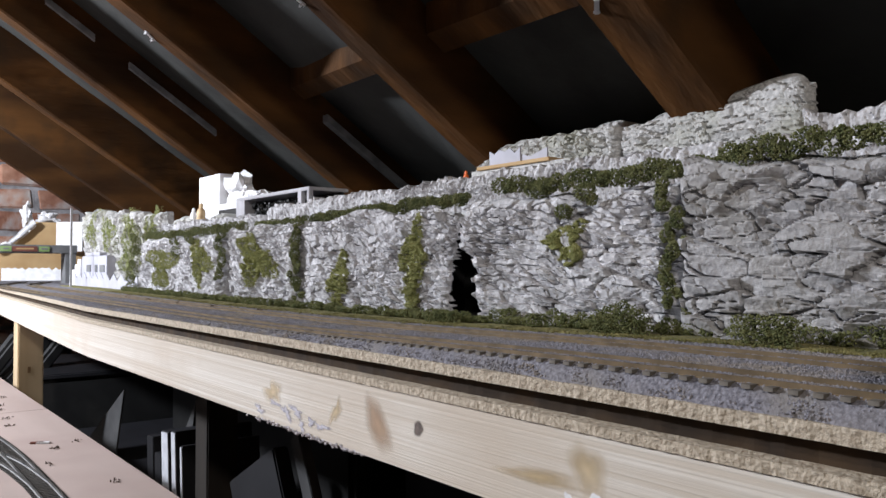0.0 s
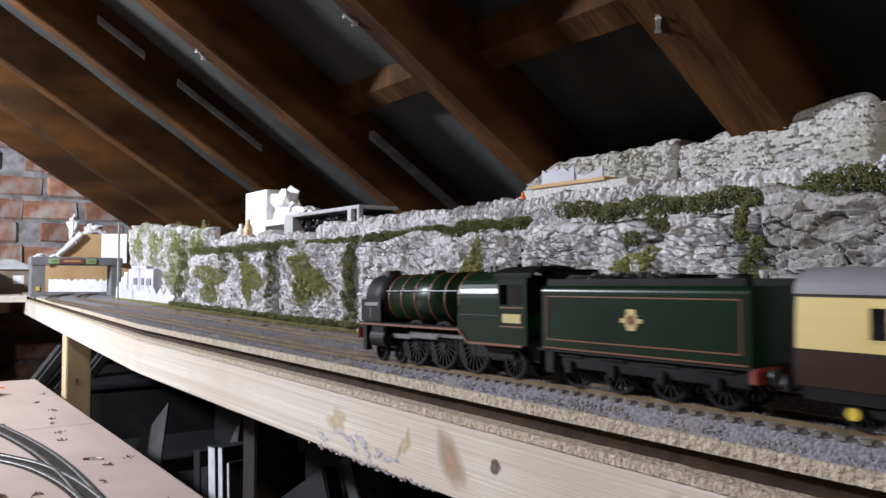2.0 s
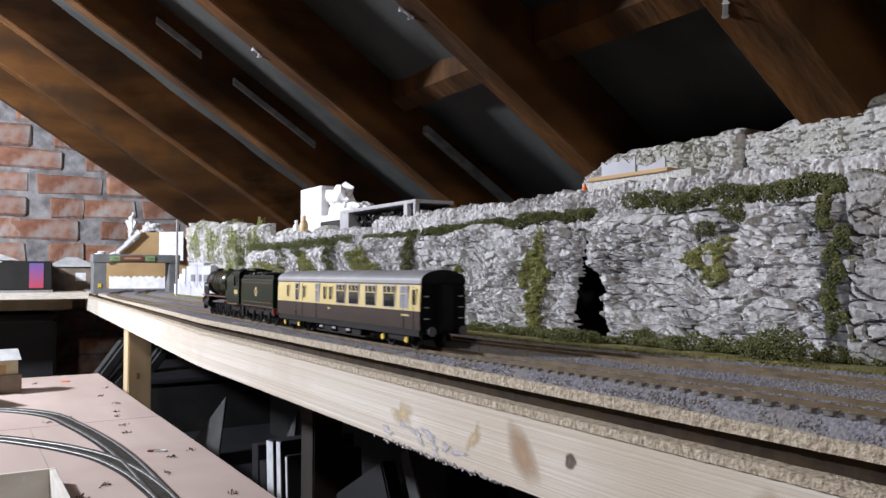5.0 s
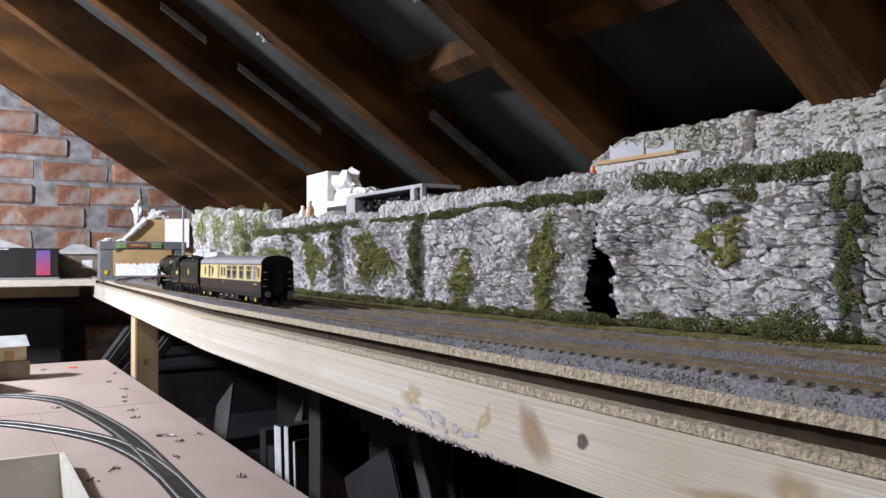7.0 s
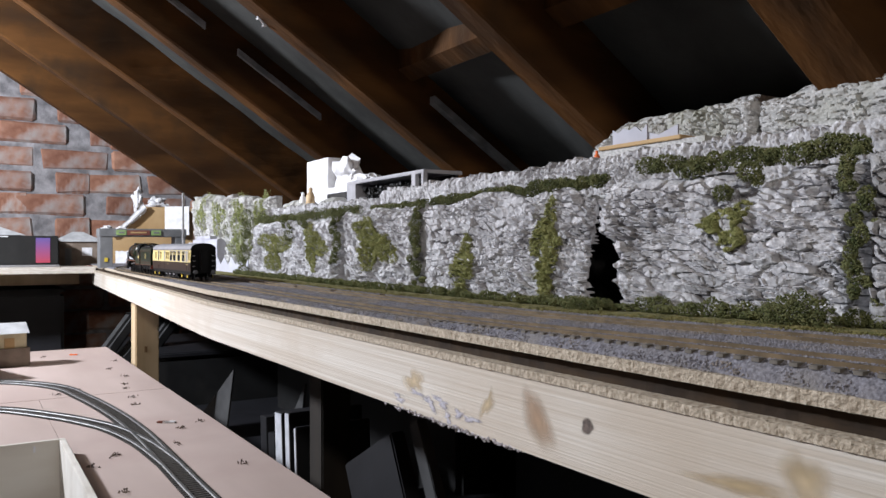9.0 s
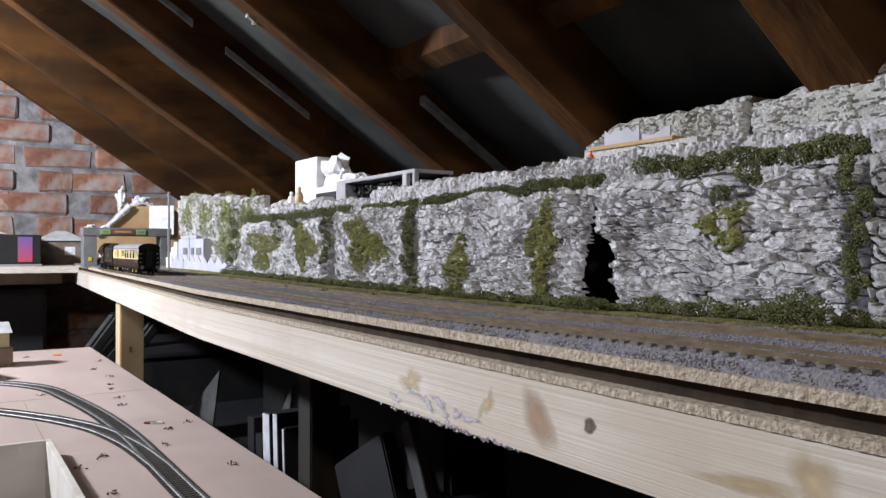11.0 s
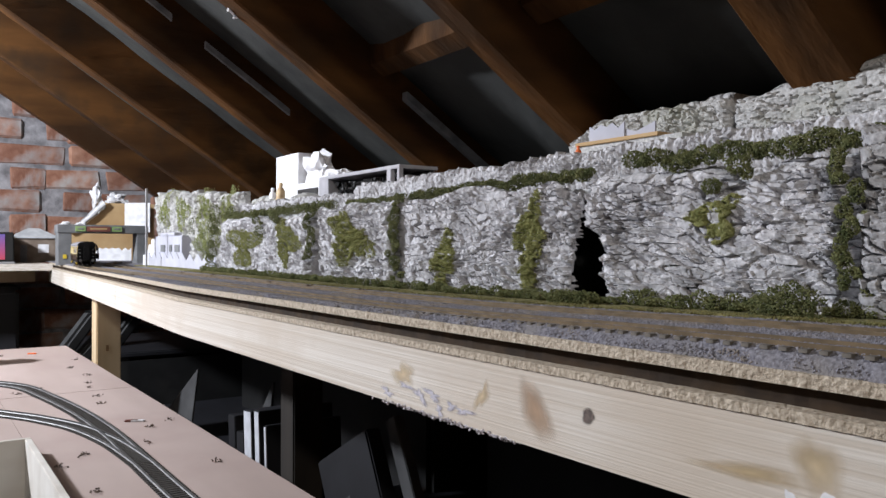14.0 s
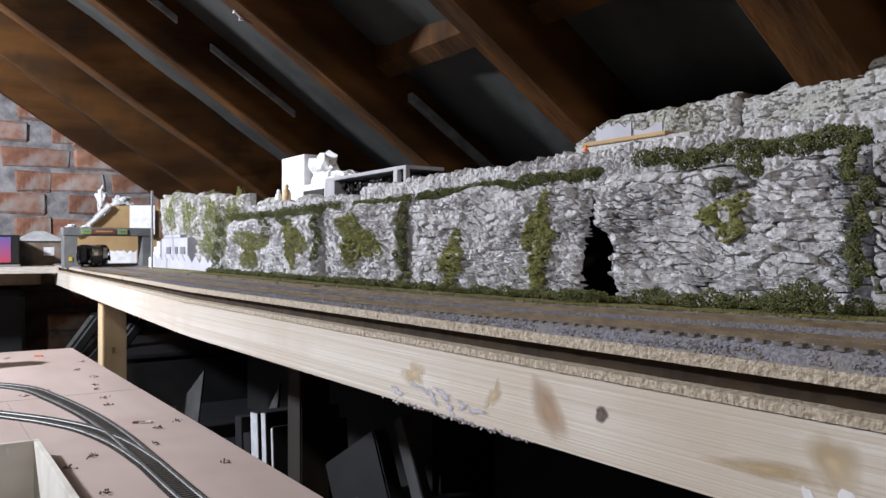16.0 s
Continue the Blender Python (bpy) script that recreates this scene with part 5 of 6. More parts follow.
def wheelset(parent, y, r, spokes=12, weight=False):
    """An axle with two wheels, which rolls."""
    ax = part("wheelset", turned(0.0012, -0.0088, 0.0088, 10), M["loco_black"], parent)
    for sx in (-0.0088, 0.0088):
        wbm = spoked(r, 0.0026, spokes)
        if weight:
            box(wbm, -0.0012, 0.0012, -r * 0.5, r * 0.5, -r * 0.86, -r * 0.62)
        part("wheel", shift(wbm, sx), M["loco_black"], ax)
        part("tyre", shift(spoked(r + 0.00005, 0.0012, 0, 0.0007), sx), M["steel"], ax)
    ax.matrix_basis = pose(0, y, r)
    ROLLING.append((ax, y, r))
    return ax


def rounded_tank(w, l, z0, z1, rad):
    """A tender or tank body with rounded upper edges, along Y."""
    prof = [(-w / 2, z0), (-w / 2, z1 - rad)] + [(-w / 2 + rad - rad * math.cos(a), z1 - rad + rad * math.sin(a)) for a in np.linspace(0.17, 1.5708, 9)]
    prof += [(-x, z) for x, z in prof[::-1]]
    bm = bmesh.new()
    a = [bm.verts.new((x, -l / 2, z)) for x, z in prof]
    b = [bm.verts.new((x, l / 2, z)) for x, z in prof]
    bm.faces.new(a)
    bm.faces.new(b[::-1])
    for i in range(len(a)):
        bm.faces.new((a[i], b[i], b[(i + 1) % len(a)], a[(i + 1) % len(a)]))
    bmesh.ops.recalc_face_normals(bm, faces=bm.faces)
    return bm


LONG = 1.0


def build_loco():
    e = empty("steam_locomotive")
    tagged(e, "dark green express steam locomotive with a black smokebox", "locomotive")
    zb = 0.0358
    # boiler and firebox
    bm = turned(0.0138, -0.030, 0.042, 40, 0.0130, "Y")
    boiler = part("boiler", shift(bm, z=zb), M["loco_green"], e, "", True)
    fb = part("firebox", rounded_tank(0.0276, 0.036, 0.024, zb + 0.0136, 0.0130), M["loco_green"], e)
    fb.matrix_basis = pose(0, -0.047, 0)
    sk = bmesh.new()
    box(sk, -0.0135, 0.0135, -0.066, -0.028, 0.0165, 0.030, 0.002)
    part("firebox_skirt", sk, M["loco_green"], e)
    for k, y in enumerate((0.041, 0.027, 0.013, -0.002, -0.017, -0.030)):
        r = 0.0131 + 0.0008 * (0.042 - y) / 0.072
        part("boiler_band", shift(turned(r + 0.00025, y - 0.0004, y + 0.0004, 36, None, "Y"), z=zb), M["lining"], boiler, "orange boiler band" if k == 0 else "")
    smoke = part("smokebox", shift(turned(0.0134, 0.042, 0.068, 36, None, "Y"), z=zb), M["loco_black"], e, "black smokebox", True)
    part("smokebox_door", shift(turned(0.0105, 0.068, 0.0705, 30, 0.006, "Y"), z=zb), M["loco_black"], smoke)
    part("door_handle", boxed(-0.002, 0.002, 0.0705, 0.072, zb - 0.0006, zb + 0.0006), M["steel"], smoke)
    part("chimney", shift(turned(0.0050, 0.0, 0.0036, 20, 0.0044, "Z"), y=0.057, z=zb + 0.0122), M["loco_black"], smoke)
    part("dome", shift(turned(0.0052, 0.0, 0.0030, 20, 0.0030, "Z"), y=0.006, z=zb + 0.0122), M["loco_green"], boiler)
    for y in (-0.040, -0.044):
        part("safety_valve", shift(turned(0.0014, 0.0, 0.003, 10, None, "Z"), y=y, z=zb + 0.0130), M["steel"], e)
    for sx in (-1, 1):
        d = part("smoke_deflector", boxed(sx * 0.0148 - 0.0004, sx * 0.0148 + 0.0004, 0.047, 0.071, 0.0225, 0.0355, 0.0003), M["loco_black"], e, "black smoke deflector plate" if sx < 0 else "")
        part("name_strip", boxed(sx * 0.0153 - 0.0002, sx * 0.0153 + 0.0002, 0.050, 0.066, 0.0315, 0.0335), M["grey_card"], d, "narrow dark name bar")
        part("grab_rail", boxed(sx * 0.0153 - 0.0003, sx * 0.0153 + 0.0003, 0.058, 0.0592, 0.0245, 0.0305), M["steel"], d, "bright grab rail")
        part("hand_rail", shift(turned(0.0003, -0.028, 0.042, 8, None, "Y"), x=sx * 0.0136, z=zb + 0.004), M["steel"], e)
        rb = part("running_board", boxed(min(sx * 0.0095, sx * 0.0168), max(sx * 0.0095, sx * 0.0168), -0.032, 0.071, 0.0212, 0.0222, 0.0003), M["loco_black"], e)
        part("lining_strip", boxed(sx * 0.0169 - 0.0002, sx * 0.0169 + 0.0002, -0.032, 0.071, 0.0206, 0.0216), M["lining"], rb, "orange lined edge")
        # curved drop below the cab
        vb = bmesh.new()
        pts = [(-0.032 - 0.010 * t, 0.0211 - 0.0062 * (3 * t * t - 2 * t ** 3)) for t in (0, 0.2, 0.4, 0.6, 0.8, 1.0)] + [(-0.083, 0.0149)]
        for (ya, za), (yb, zb2) in zip(pts, pts[1:]):
            q = [vb.verts.new((sx * 0.0169 + o, y, z)) for o in (-0.0003, 0.0003) for y, z in ((ya, za), (yb, zb2), (yb, zb2 + 0.0010), (ya, za + 0.0010))]
            for f in ((0, 1, 2, 3), (7, 6, 5, 4), (0, 4, 5, 1), (1, 5, 6, 2), (2, 6, 7, 3), (3, 7, 4, 0)):
                vb.faces.new([q[i] for i in f])
        part("lining_strip", vb, M["lining"], e, "orange lined curve" if sx < 0 else "")
        vb = bmesh.new()
        ring = [(y, z + 0.0009) for y, z in pts] + [(-0.083, 0.0285), (-0.032, 0.0285)]
        f1 = [vb.verts.new((sx * 0.0162, y, z)) for y, z in ring]
        f2 = [vb.verts.new((sx * 0.0130, y, z)) for y, z in ring]
        vb.faces.new(f1)
        vb.faces.new(f2[::-1])
        for i in range(len(f1)):
            vb.faces.new((f1[i], f2[i], f2[(i + 1) % len(f1)], f1[(i + 1) % len(f1)]))
        bmesh.ops.recalc_face_normals(vb, faces=vb.faces)
        part("valance", vb, M["loco_green"], e)
        cyl = part("cylinder", shift(turned(0.0052, 0.040, 0.056, 20, None, "Y"), x=sx * 0.0128, z=0.0135), M["loco_black"], e)
        part("cylinder_casing", boxed(min(sx * 0.008, sx * 0.0168), max(sx * 0.008, sx * 0.0168), 0.040, 0.056, 0.0130, 0.0208, 0.0012), M["loco_black"], cyl)
        part("slide_bar", boxed(sx * 0.0125 - 0.0006, sx * 0.0125 + 0.0006, 0.018, 0.040, 0.0140, 0.0150), M["steel"], e)
        part("front_step", boxed(min(sx * 0.0125, sx * 0.0165), max(sx * 0.0125, sx * 0.0165), 0.062, 0.066, 0.006, 0.0210), M["loco_black"], e)
        part("sand_pipe", shift(turned(0.0004, 0.004, 0.020, 6, None, "Z"), x=sx * 0.0105, y=0.012), M["loco_black"], e)
    # cab
    cab = empty("cab")
    cab.parent = e
    for sx in (-1, 1):
        bm = bmesh.new()
        x0, x1 = sorted((sx * 0.0164, sx * 0.0156))
        box(bm, x0, x1, -0.086, -0.065, 0.0158, 0.0335)
        box(bm, x0, x1, -0.086, -0.0835, 0.0335, 0.0425)
        box(bm, x0, x1, -0.0745, -0.0725, 0.0335, 0.0425)
        box(bm, x0, x1, -0.0665, -0.065, 0.0335, 0.0425)
        box(bm, x0, x1, -0.086, -0.065, 0.0425, 0.0455)
        part("cab_side", bm, M["loco_green"], cab)
        part("number_bar", boxed(sx * 0.0167 - 0.0002, sx * 0.0167 + 0.0002, -0.082, -0.069, 0.0255, 0.0295), M["gold"], cab, "straw number bar" if sx < 0 else "")
        part("window_frame", boxed(sx * 0.0161 - 0.0002, sx * 0.0161 + 0.0002, -0.0835, -0.0745, 0.0335, 0.0425), M["glass"], cab)
        for z in (0.0235, 0.032):
            part("lining_strip", boxed(sx * 0.0166 - 0.0002, sx * 0.0166 + 0.0002, -0.084, -0.067, z, z + 0.0006), M["lining"], cab)
    part("cab_front", boxed(-0.0156, 0.0156, -0.0655, -0.0645, 0.0158, 0.047), M["loco_black"], cab)
    rf = bmesh.new()
    arc = [(0.0170 * math.sin(a), 0.0445 + 0.0058 * math.cos(a * 0.9) - 0.0002) for a in np.linspace(-1.5, 1.5, 13)]
    ra = [[rf.verts.new((x, y, z + d)) for x, z in arc] for y in (-0.090, -0.062) for d in (0, 0.0009)]
    for a, b in ((ra[0], ra[2]), (ra[3], ra[1]), (ra[1], ra[0]), (ra[2], ra[3])):
        for i in range(12):
            rf.faces.new((a[i], a[i + 1], b[i + 1], b[i]))
    bmesh.ops.recalc_face_normals(rf, faces=rf.faces)
    part("cab_roof", rf, M["loco_black"], cab)
    part("footplate", boxed(-0.0150, 0.0150, -0.088, 0.072, 0.0205, 0.0212), M["loco_black"], e)
    # frames, front end
    for sx in (-0.0062, 0.0062):
        part("main_frame", boxed(sx - 0.0005, sx + 0.0005, -0.084, 0.072, 0.008, 0.0210), M["loco_black"], e)
    bb = part("buffer_beam", boxed(-0.0165, 0.0165, 0.0715, 0.0728, 0.0125, 0.0185, 0.0003), M["buffer_red"], e, "red buffer beam")
    for sx in (-0.0115, 0.0115):
        bf = part("buffer", shift(turned(0.0016, 0.0728, 0.0765, 14, None, "Y"), x=sx, z=0.0155), M["loco_black"], e)
        part("buffer_head", shift(turned(0.0032, 0.0765, 0.0773, 18, None, "Y"), x=sx, z=0.0155), M["steel"], bf)
    part("front_plate", boxed(-0.012, 0.012, 0.060, 0.0725, 0.0185, 0.0225, 0.0005), M["loco_black"], e)
    part("ash_pan", boxed(-0.010, 0.010, -0.070, -0.034, 0.0075, 0.0165, 0.001), M["loco_black"], e)
    # wheels
    for y in (0.0545 * LONG, 0.0335 * LONG):
        wheelset(e, y, 0.0063, 10)
    for y in (0.0165 * LONG, -0.0105 * LONG, -0.0375 * LONG):
        wheelset(e, y, 0.0128, 18, True)
    wheelset(e, -0.070 * LONG, 0.0073, 12)
    rods = []
    for sx in (-1, 1):
        rd = part("coupling_rod", boxed(sx * 0.0113 - 0.0005, sx * 0.0113 + 0.0005, -0.0385, 0.0175, -0.0010, 0.0010, 0.0003), M["steel"], e, "bright steel coupling rod")
        for y in (0.0165, -0.0105, -0.0375):
            part("crank_pin", shift(turned(0.0011, sx * 0.0113 - 0.0010, sx * 0.0113 + 0.0010, 10), y=y), M["steel"], rd)
        cr = part("valve_rod", boxed(sx * 0.0126 - 0.0004, sx * 0.0126 + 0.0004, -0.0105, 0.036, -0.0008, 0.0008, 0.0002), M["steel"], e, "bright steel connecting rod")
        rods += [(rd, 1.0, sx), (cr, 0.7, sx)]
    wheels = {w for ax, y, r in ROLLING for w in (ax, *ax.children)}
    for ob in e.children_recursive:
        if ob.data and ob not in wheels:
            ob.data.transform(Matrix.Diagonal((1, LONG, 1.06, 1)))
    return e, rods


def build_tender():
    e = empty("tender")
    tagged(e, "dark green locomotive tender with a crest and coal", "tender")
    tank = part("tank", rounded_tank(0.0336, 0.104, 0.0158, 0.0425, 0.0030), M["loco_green"], e)
    for sx in (-1, 1):
        x = sx * 0.01695
        for y0, y1, z0, z1 in ((-0.049, 0.049, 0.0196, 0.0201), (-0.049, 0.049, 0.0376, 0.0381), (-0.049, -0.0485, 0.0196, 0.0381), (0.0485, 0.049, 0.0196, 0.0381)):
            part("lining_strip", boxed(x - 0.0002, x + 0.0002, y0, y1, z0, z1), M["lining"], tank)
        part("lining_strip", boxed(x - 0.0002, x + 0.0002, -0.051, 0.051, 0.0160, 0.0166), M["lining"], tank)
        part("coping", boxed(sx * 0.0148 - 0.0005, sx * 0.0148 + 0.0005, -0.050, 0.050, 0.0420, 0.0450, 0.0003), M["loco_black"], e)
        bm = bmesh.new()
        for y0, y1, z0, z1 in ((-0.0055, 0.0055, 0.0284, 0.0300), (-0.0022, 0.0022, 0.0255, 0.0335), (-0.0030, 0.0030, 0.0270, 0.0315)):
            box(bm, x - 0.0003, x + 0.0003, y0, y1, z0, z1)
        crest = part("crest", bm, M["gold"], tank, "small straw and red crest shape")
        part("crest_centre", boxed(x - 0.0005, x + 0.0005, -0.0013, 0.0013, 0.0280, 0.0310), M["buffer_red"], crest)
        part("side_frame", boxed(sx * 0.0135 - 0.0006, sx * 0.0135 + 0.0006, -0.050, 0.050, 0.0085, 0.0150, 0.0004), M["loco_black"], e)
        for y in (-0.037, -0.0125, 0.0125, 0.037):
            ab = part("axle_box", boxed(sx * 0.0145 - 0.0012, sx * 0.0145 + 0.0012, y - 0.0022, y + 0.0022, 0.0065, 0.0115, 0.0005), M["loco_black"], e)
            part("spring", boxed(sx * 0.0142 - 0.0008, sx * 0.0142 + 0.0008, y - 0.0075, y + 0.0075, 0.0128, 0.0142, 0.0004), M["loco_black"], ab)
        part("step", boxed(min(sx * 0.012, sx * 0.0165), max(sx * 0.012, sx * 0.0165), 0.045, 0.050, 0.006, 0.0155), M["loco_black"], e)
    part("tank_back", boxed(-0.0168, 0.0168, -0.0524, -0.052, 0.0158, 0.0405), M["loco_green"], e)
    part("floor", boxed(-0.0165, 0.0165, -0.053, 0.055, 0.0148, 0.0158), M["loco_black"], e)
    part("front_bulkhead", boxed(-0.0150, 0.0150, 0.046, 0.048, 0.0420, 0.0495, 0.001), M["loco_black"], e)
    part("rear_bulkhead", boxed(-0.0140, 0.0140, -0.020, -0.018, 0.0420, 0.0465, 0.001), M["loco_black"], e)
    part("filler", shift(turned(0.004, 0.0, 0.004, 16, None, "Z"), y=-0.038, z=0.0425), M["loco_black"], e)
    rg = np.random.default_rng(5)
    n = 420
    y = rg.uniform(-0.016, 0.044, n)
    specks("coal", np.stack([rg.uniform(-0.012, 0.012, n), y, 0.0425 + 0.0045 * rg.uniform(0.2, 1, n) * (0.7 + 0.3 * np.sin((y + 0.016) * 52))], 1), rg.uniform(0.0009, 0.0022, n), M["coal"], 5, e)
    part("buffer_beam", boxed(-0.0165, 0.0165, -0.0545, -0.0530, 0.0105, 0.0158, 0.0003), M["buffer_red"], e, "red buffer beam")
    for sx in (-0.0115, 0.0115):
        bf = part("buffer", shift(turned(0.0016, -0.0575, -0.0545, 14, None, "Y"), x=sx, z=0.0130), M["loco_black"], e)
        part("buffer_head", shift(turned(0.0030, -0.0582, -0.0575, 18, None, "Y"), x=sx, z=0.0130), M["steel"], bf)
    part("corner_lamp", boxed(-0.0172, -0.0145, -0.0545, -0.0515, 0.0105, 0.0150, 0.0004), M["buffer_red"], e, "red corner of the buffer beam")
    for y in (-0.037, -0.0125, 0.0125, 0.037):
        wheelset(e, y, 0.0083, 12)
    wheels = {w for ax, y, r in ROLLING for w in (ax, *ax.children)}
    for ob in e.children_recursive:
        if ob.data and ob not in wheels:
            ob.data.transform(Matrix.Diagonal((1, 1, 1.05, 1)))
    return e


COACH_L = 0.257


def build_coach():
    e = empty("railway_coach")
    tagged(e, "chocolate and cream railway coach with a grey roof", "coach")
    L = COACH_L / 2

    def half(z):
        return 0.0172 - 0.0009 * ((z - 0.025) / 0.017) ** 2

    def shell(zs, y0, y1, inset=0.0):
        bm = bmesh.new()
        prof = [(-half(z) + inset, z) for z in zs] + [(half(z) - inset, z) for z in zs[::-1]]
        a = [bm.verts.new((x, y0, z)) for x, z in prof]
        b = [bm.verts.new((x, y1, z)) for x, z in prof]
        bm.faces.new(a)
        bm.faces.new(b[::-1])
        for i in range(len(a)):
            bm.faces.new((a[i], b[i], b[(i + 1) % len(a)], a[(i + 1) % len(a)]))
        bmesh.ops.recalc_face_normals(bm, faces=bm.faces)
        return bm
    part("lower_body", shell([0.0132, 0.0160, 0.0200, 0.0250], -L, L), M["choc"], e, "chocolate brown lower panels")
    part("upper_body", shell([0.0250, 0.030, 0.036, 0.0415], -L, L), M["cream"], e, "cream upper panels")
    part("cantrail", shell([0.0415, 0.0424], -L, L, -0.0002), M["choc"], e, "thin brown line under the roof")
    bm = bmesh.new()
    arc = [(0.0168 * math.sin(a), 0.0424 + 0.0088 * math.cos(a) ** 0.8) for a in np.linspace(-1.5707, 1.5707, 21)]
    ra = [[bm.verts.new((x, y, z)) for x, z in arc] for y in (-L - 0.0006, L + 0.0006)]
    for i in range(20):
        bm.faces.new((ra[0][i], ra[1][i], ra[1][i + 1], ra[0][i + 1]))
    for r in ra:
        bm.faces.new(r)
    bm.faces.new((ra[0][0], ra[0][-1], ra[1][-1], ra[1][0]))
    bmesh.ops.recalc_face_normals(bm, faces=bm.faces)
    roof = part("roof", bm, M["roof_grey"], e, "smooth grey curved roof")
    for k in range(7):
        part("roof_vent", shift(turned(0.0016, 0.0, 0.0012, 12, 0.001, "Z"), x=0.004 if k % 2 else -0.004, y=-0.10 + 0.034 * k, z=0.0505), M["roof_grey"], roof)
    for sy in (-1, 1):
        bm = shell([0.0120, 0.018, 0.030, 0.0424], sy * L - 0.0004, sy * L + 0.0008 * sy + 0.0004, 0.0002)
        end = part("end", bm, M["loco_black"], e, "black coach end")
        ec = [(x * 0.995, z) for x, z in arc]
        bm = bmesh.new()
        c1 = [bm.verts.new((x, sy * (L + 0.0010), z)) for x, z in ec]
        c2 = [bm.verts.new((x, sy * (L - 0.001), z)) for x, z in ec]
        bm.faces.new(c1)
        bm.faces.new(c2[::-1])
        for i in range(len(c1)):
            bm.faces.new((c1[i], c2[i], c2[(i + 1) % len(c1)], c1[(i + 1) % len(c1)]))
        bmesh.ops.recalc_face_normals(bm, faces=bm.faces)
        part("end_dome", bm, M["loco_black"], end)
        y0, y1 = sorted((sy * (L + 0.0008), sy * (L + 0.0050)))
        gw = part("gangway", boxed(-0.0055, 0.0055, y0, y1, 0.0125, 0.0420, 0.0008), M["loco_black"], e, "black corridor gangway")
        y2, y3 = sorted((sy * (L + 0.005), sy * (L + 0.0056)))
        part("gangway_door", boxed(-0.004, 0.004, y2, y3, 0.0150, 0.040), M["grey_metal"] if sy > 0 else M["loco_black"], gw)
        for sx in (-0.0115, 0.0115):
            a, b = sorted((sy * L, sy * (L + 0.0055)))
            bf = part("buffer", shift(turned(0.0014, a, b, 12, None, "Y"), x=sx, z=0.0125), M["loco_black"], e)
            c, d = sorted((sy * (L + 0.0055), sy * (L + 0.0062)))
            part("buffer_head", shift(turned(0.0030, c, d, 16, None, "Y"), x=sx, z=0.0125), M["steel"], bf)
        for sx in (-1, 1):
            for z in (0.020, 0.027, 0.034):
                y4, y5 = sorted((sy * (L + 0.0008), sy * (L + 0.0014)))
                part("end_step", boxed(min(sx * 0.011, sx * 0.0145), max(sx * 0.011, sx * 0.0145), y4, y5, z, z + 0.0006), M["grey_metal"], end)
    # windows: distance from the leading end, width, kind
    WIN = ((0.0262, 0.0052, "narrow"), (0.0478, 0.0066, "door"), (0.0640, 0.0050, "narrow"), (0.0925, 0.0062, "frost"), (0.1072, 0.0052, "narrow"), (0.1186, 0.0052, "narrow"),
           (0.1376, 0.0152, "wide"), (0.1605, 0.0158, "wide"), (0.1880, 0.0150, "wide"), (0.2160, 0.0156, "wide"), (0.2368, 0.0094, "frost"), (0.2500, 0.0046, "narrow"))
    for sx in (-1, 1):
        for d, w, kind in WIN:
            y = L - d
            z0, z1 = (0.0290, 0.0385) if kind == "narrow" else (0.0268, 0.0402)
            bm = bmesh.new()
            x = sx * 0.01705
            t = 0.0007
            for a, b, c, f in ((y - w / 2 - t, y + w / 2 + t, z0 - t, z0), (y - w / 2 - t, y + w / 2 + t, z1, z1 + t), (y - w / 2 - t, y - w / 2, z0, z1), (y + w / 2, y + w / 2 + t, z0, z1)):
                box(bm, x - 0.0004, x + 0.0004, a, b, c, f)
            win = part("window", bm, M["grey_metal"] if kind != "narrow" else M["cream"], e)
            part("pane", boxed(x - 0.00022, x + 0.00022, y - w / 2, y + w / 2, z0, z1), M["frost"] if kind == "frost" else M["glass"], win)
            if kind in ("wide", "frost", "door"):
                part("glazing_bar", boxed(x - 0.0004, x + 0.0004, y - w / 2, y + w / 2, 0.0355, 0.0361), M["cream"], win)
            if kind == "wide":
                for q in (-0.0035, 0.0035):
                    part("vent_pillar", boxed(x - 0.0004, x + 0.0004, y + q - 0.0005, y + q + 0.0005, 0.0361, z1), M["cream"], win)
        for d in (0.045, 0.060, 0.090, 0.236, 0.249):
            part("door_line", boxed(sx * 0.0172 - 0.00015, sx * 0.0172 + 0.00015, L - d - 0.00015, L - d + 0.00015, 0.0135, 0.0405), M["choc"], e)
        part("number_bar", boxed(sx * 0.0174 - 0.0001, sx * 0.0174 + 0.0001, L - 0.2435, L - 0.2335, 0.0215, 0.0226), M["gold"], e, "small straw number bar")
        part("emblem", boxed(sx * 0.0174 - 0.0001, sx * 0.0174 + 0.0001, L - 0.118, L - 0.114, 0.0212, 0.0226), M["gold"], e)
        part("sole_bar", boxed(sx * 0.0158 - 0.0006, sx * 0.0158 + 0.0006, -L + 0.002, L - 0.002, 0.0090, 0.0132), M["loco_black"], e)
        part("truss_rod", boxed(sx * 0.0130 - 0.0005, sx * 0.0130 + 0.0005, -0.045, 0.045, 0.0030, 0.0040), M["loco_black"], e)
        for y in (-0.030, -0.005, 0.022):
            part("battery_box", boxed(min(sx * 0.006, sx * 0.0140), max(sx * 0.006, sx * 0.0140), y - 0.008, y + 0.008, 0.0035, 0.0095, 0.0006), M["loco_black"], e)
        for y in (-0.018, 0.008, 0.033):
            part("pipe_fitting", boxed(sx * 0.0148 - 0.0008, sx * 0.0148 + 0.0008, y - 0.003, y + 0.003, 0.0060, 0.0078, 0.0005), M["grey_metal"], e)
    for yb in (-0.094, 0.094):
        bg = empty("bogie")
        bg.parent = e
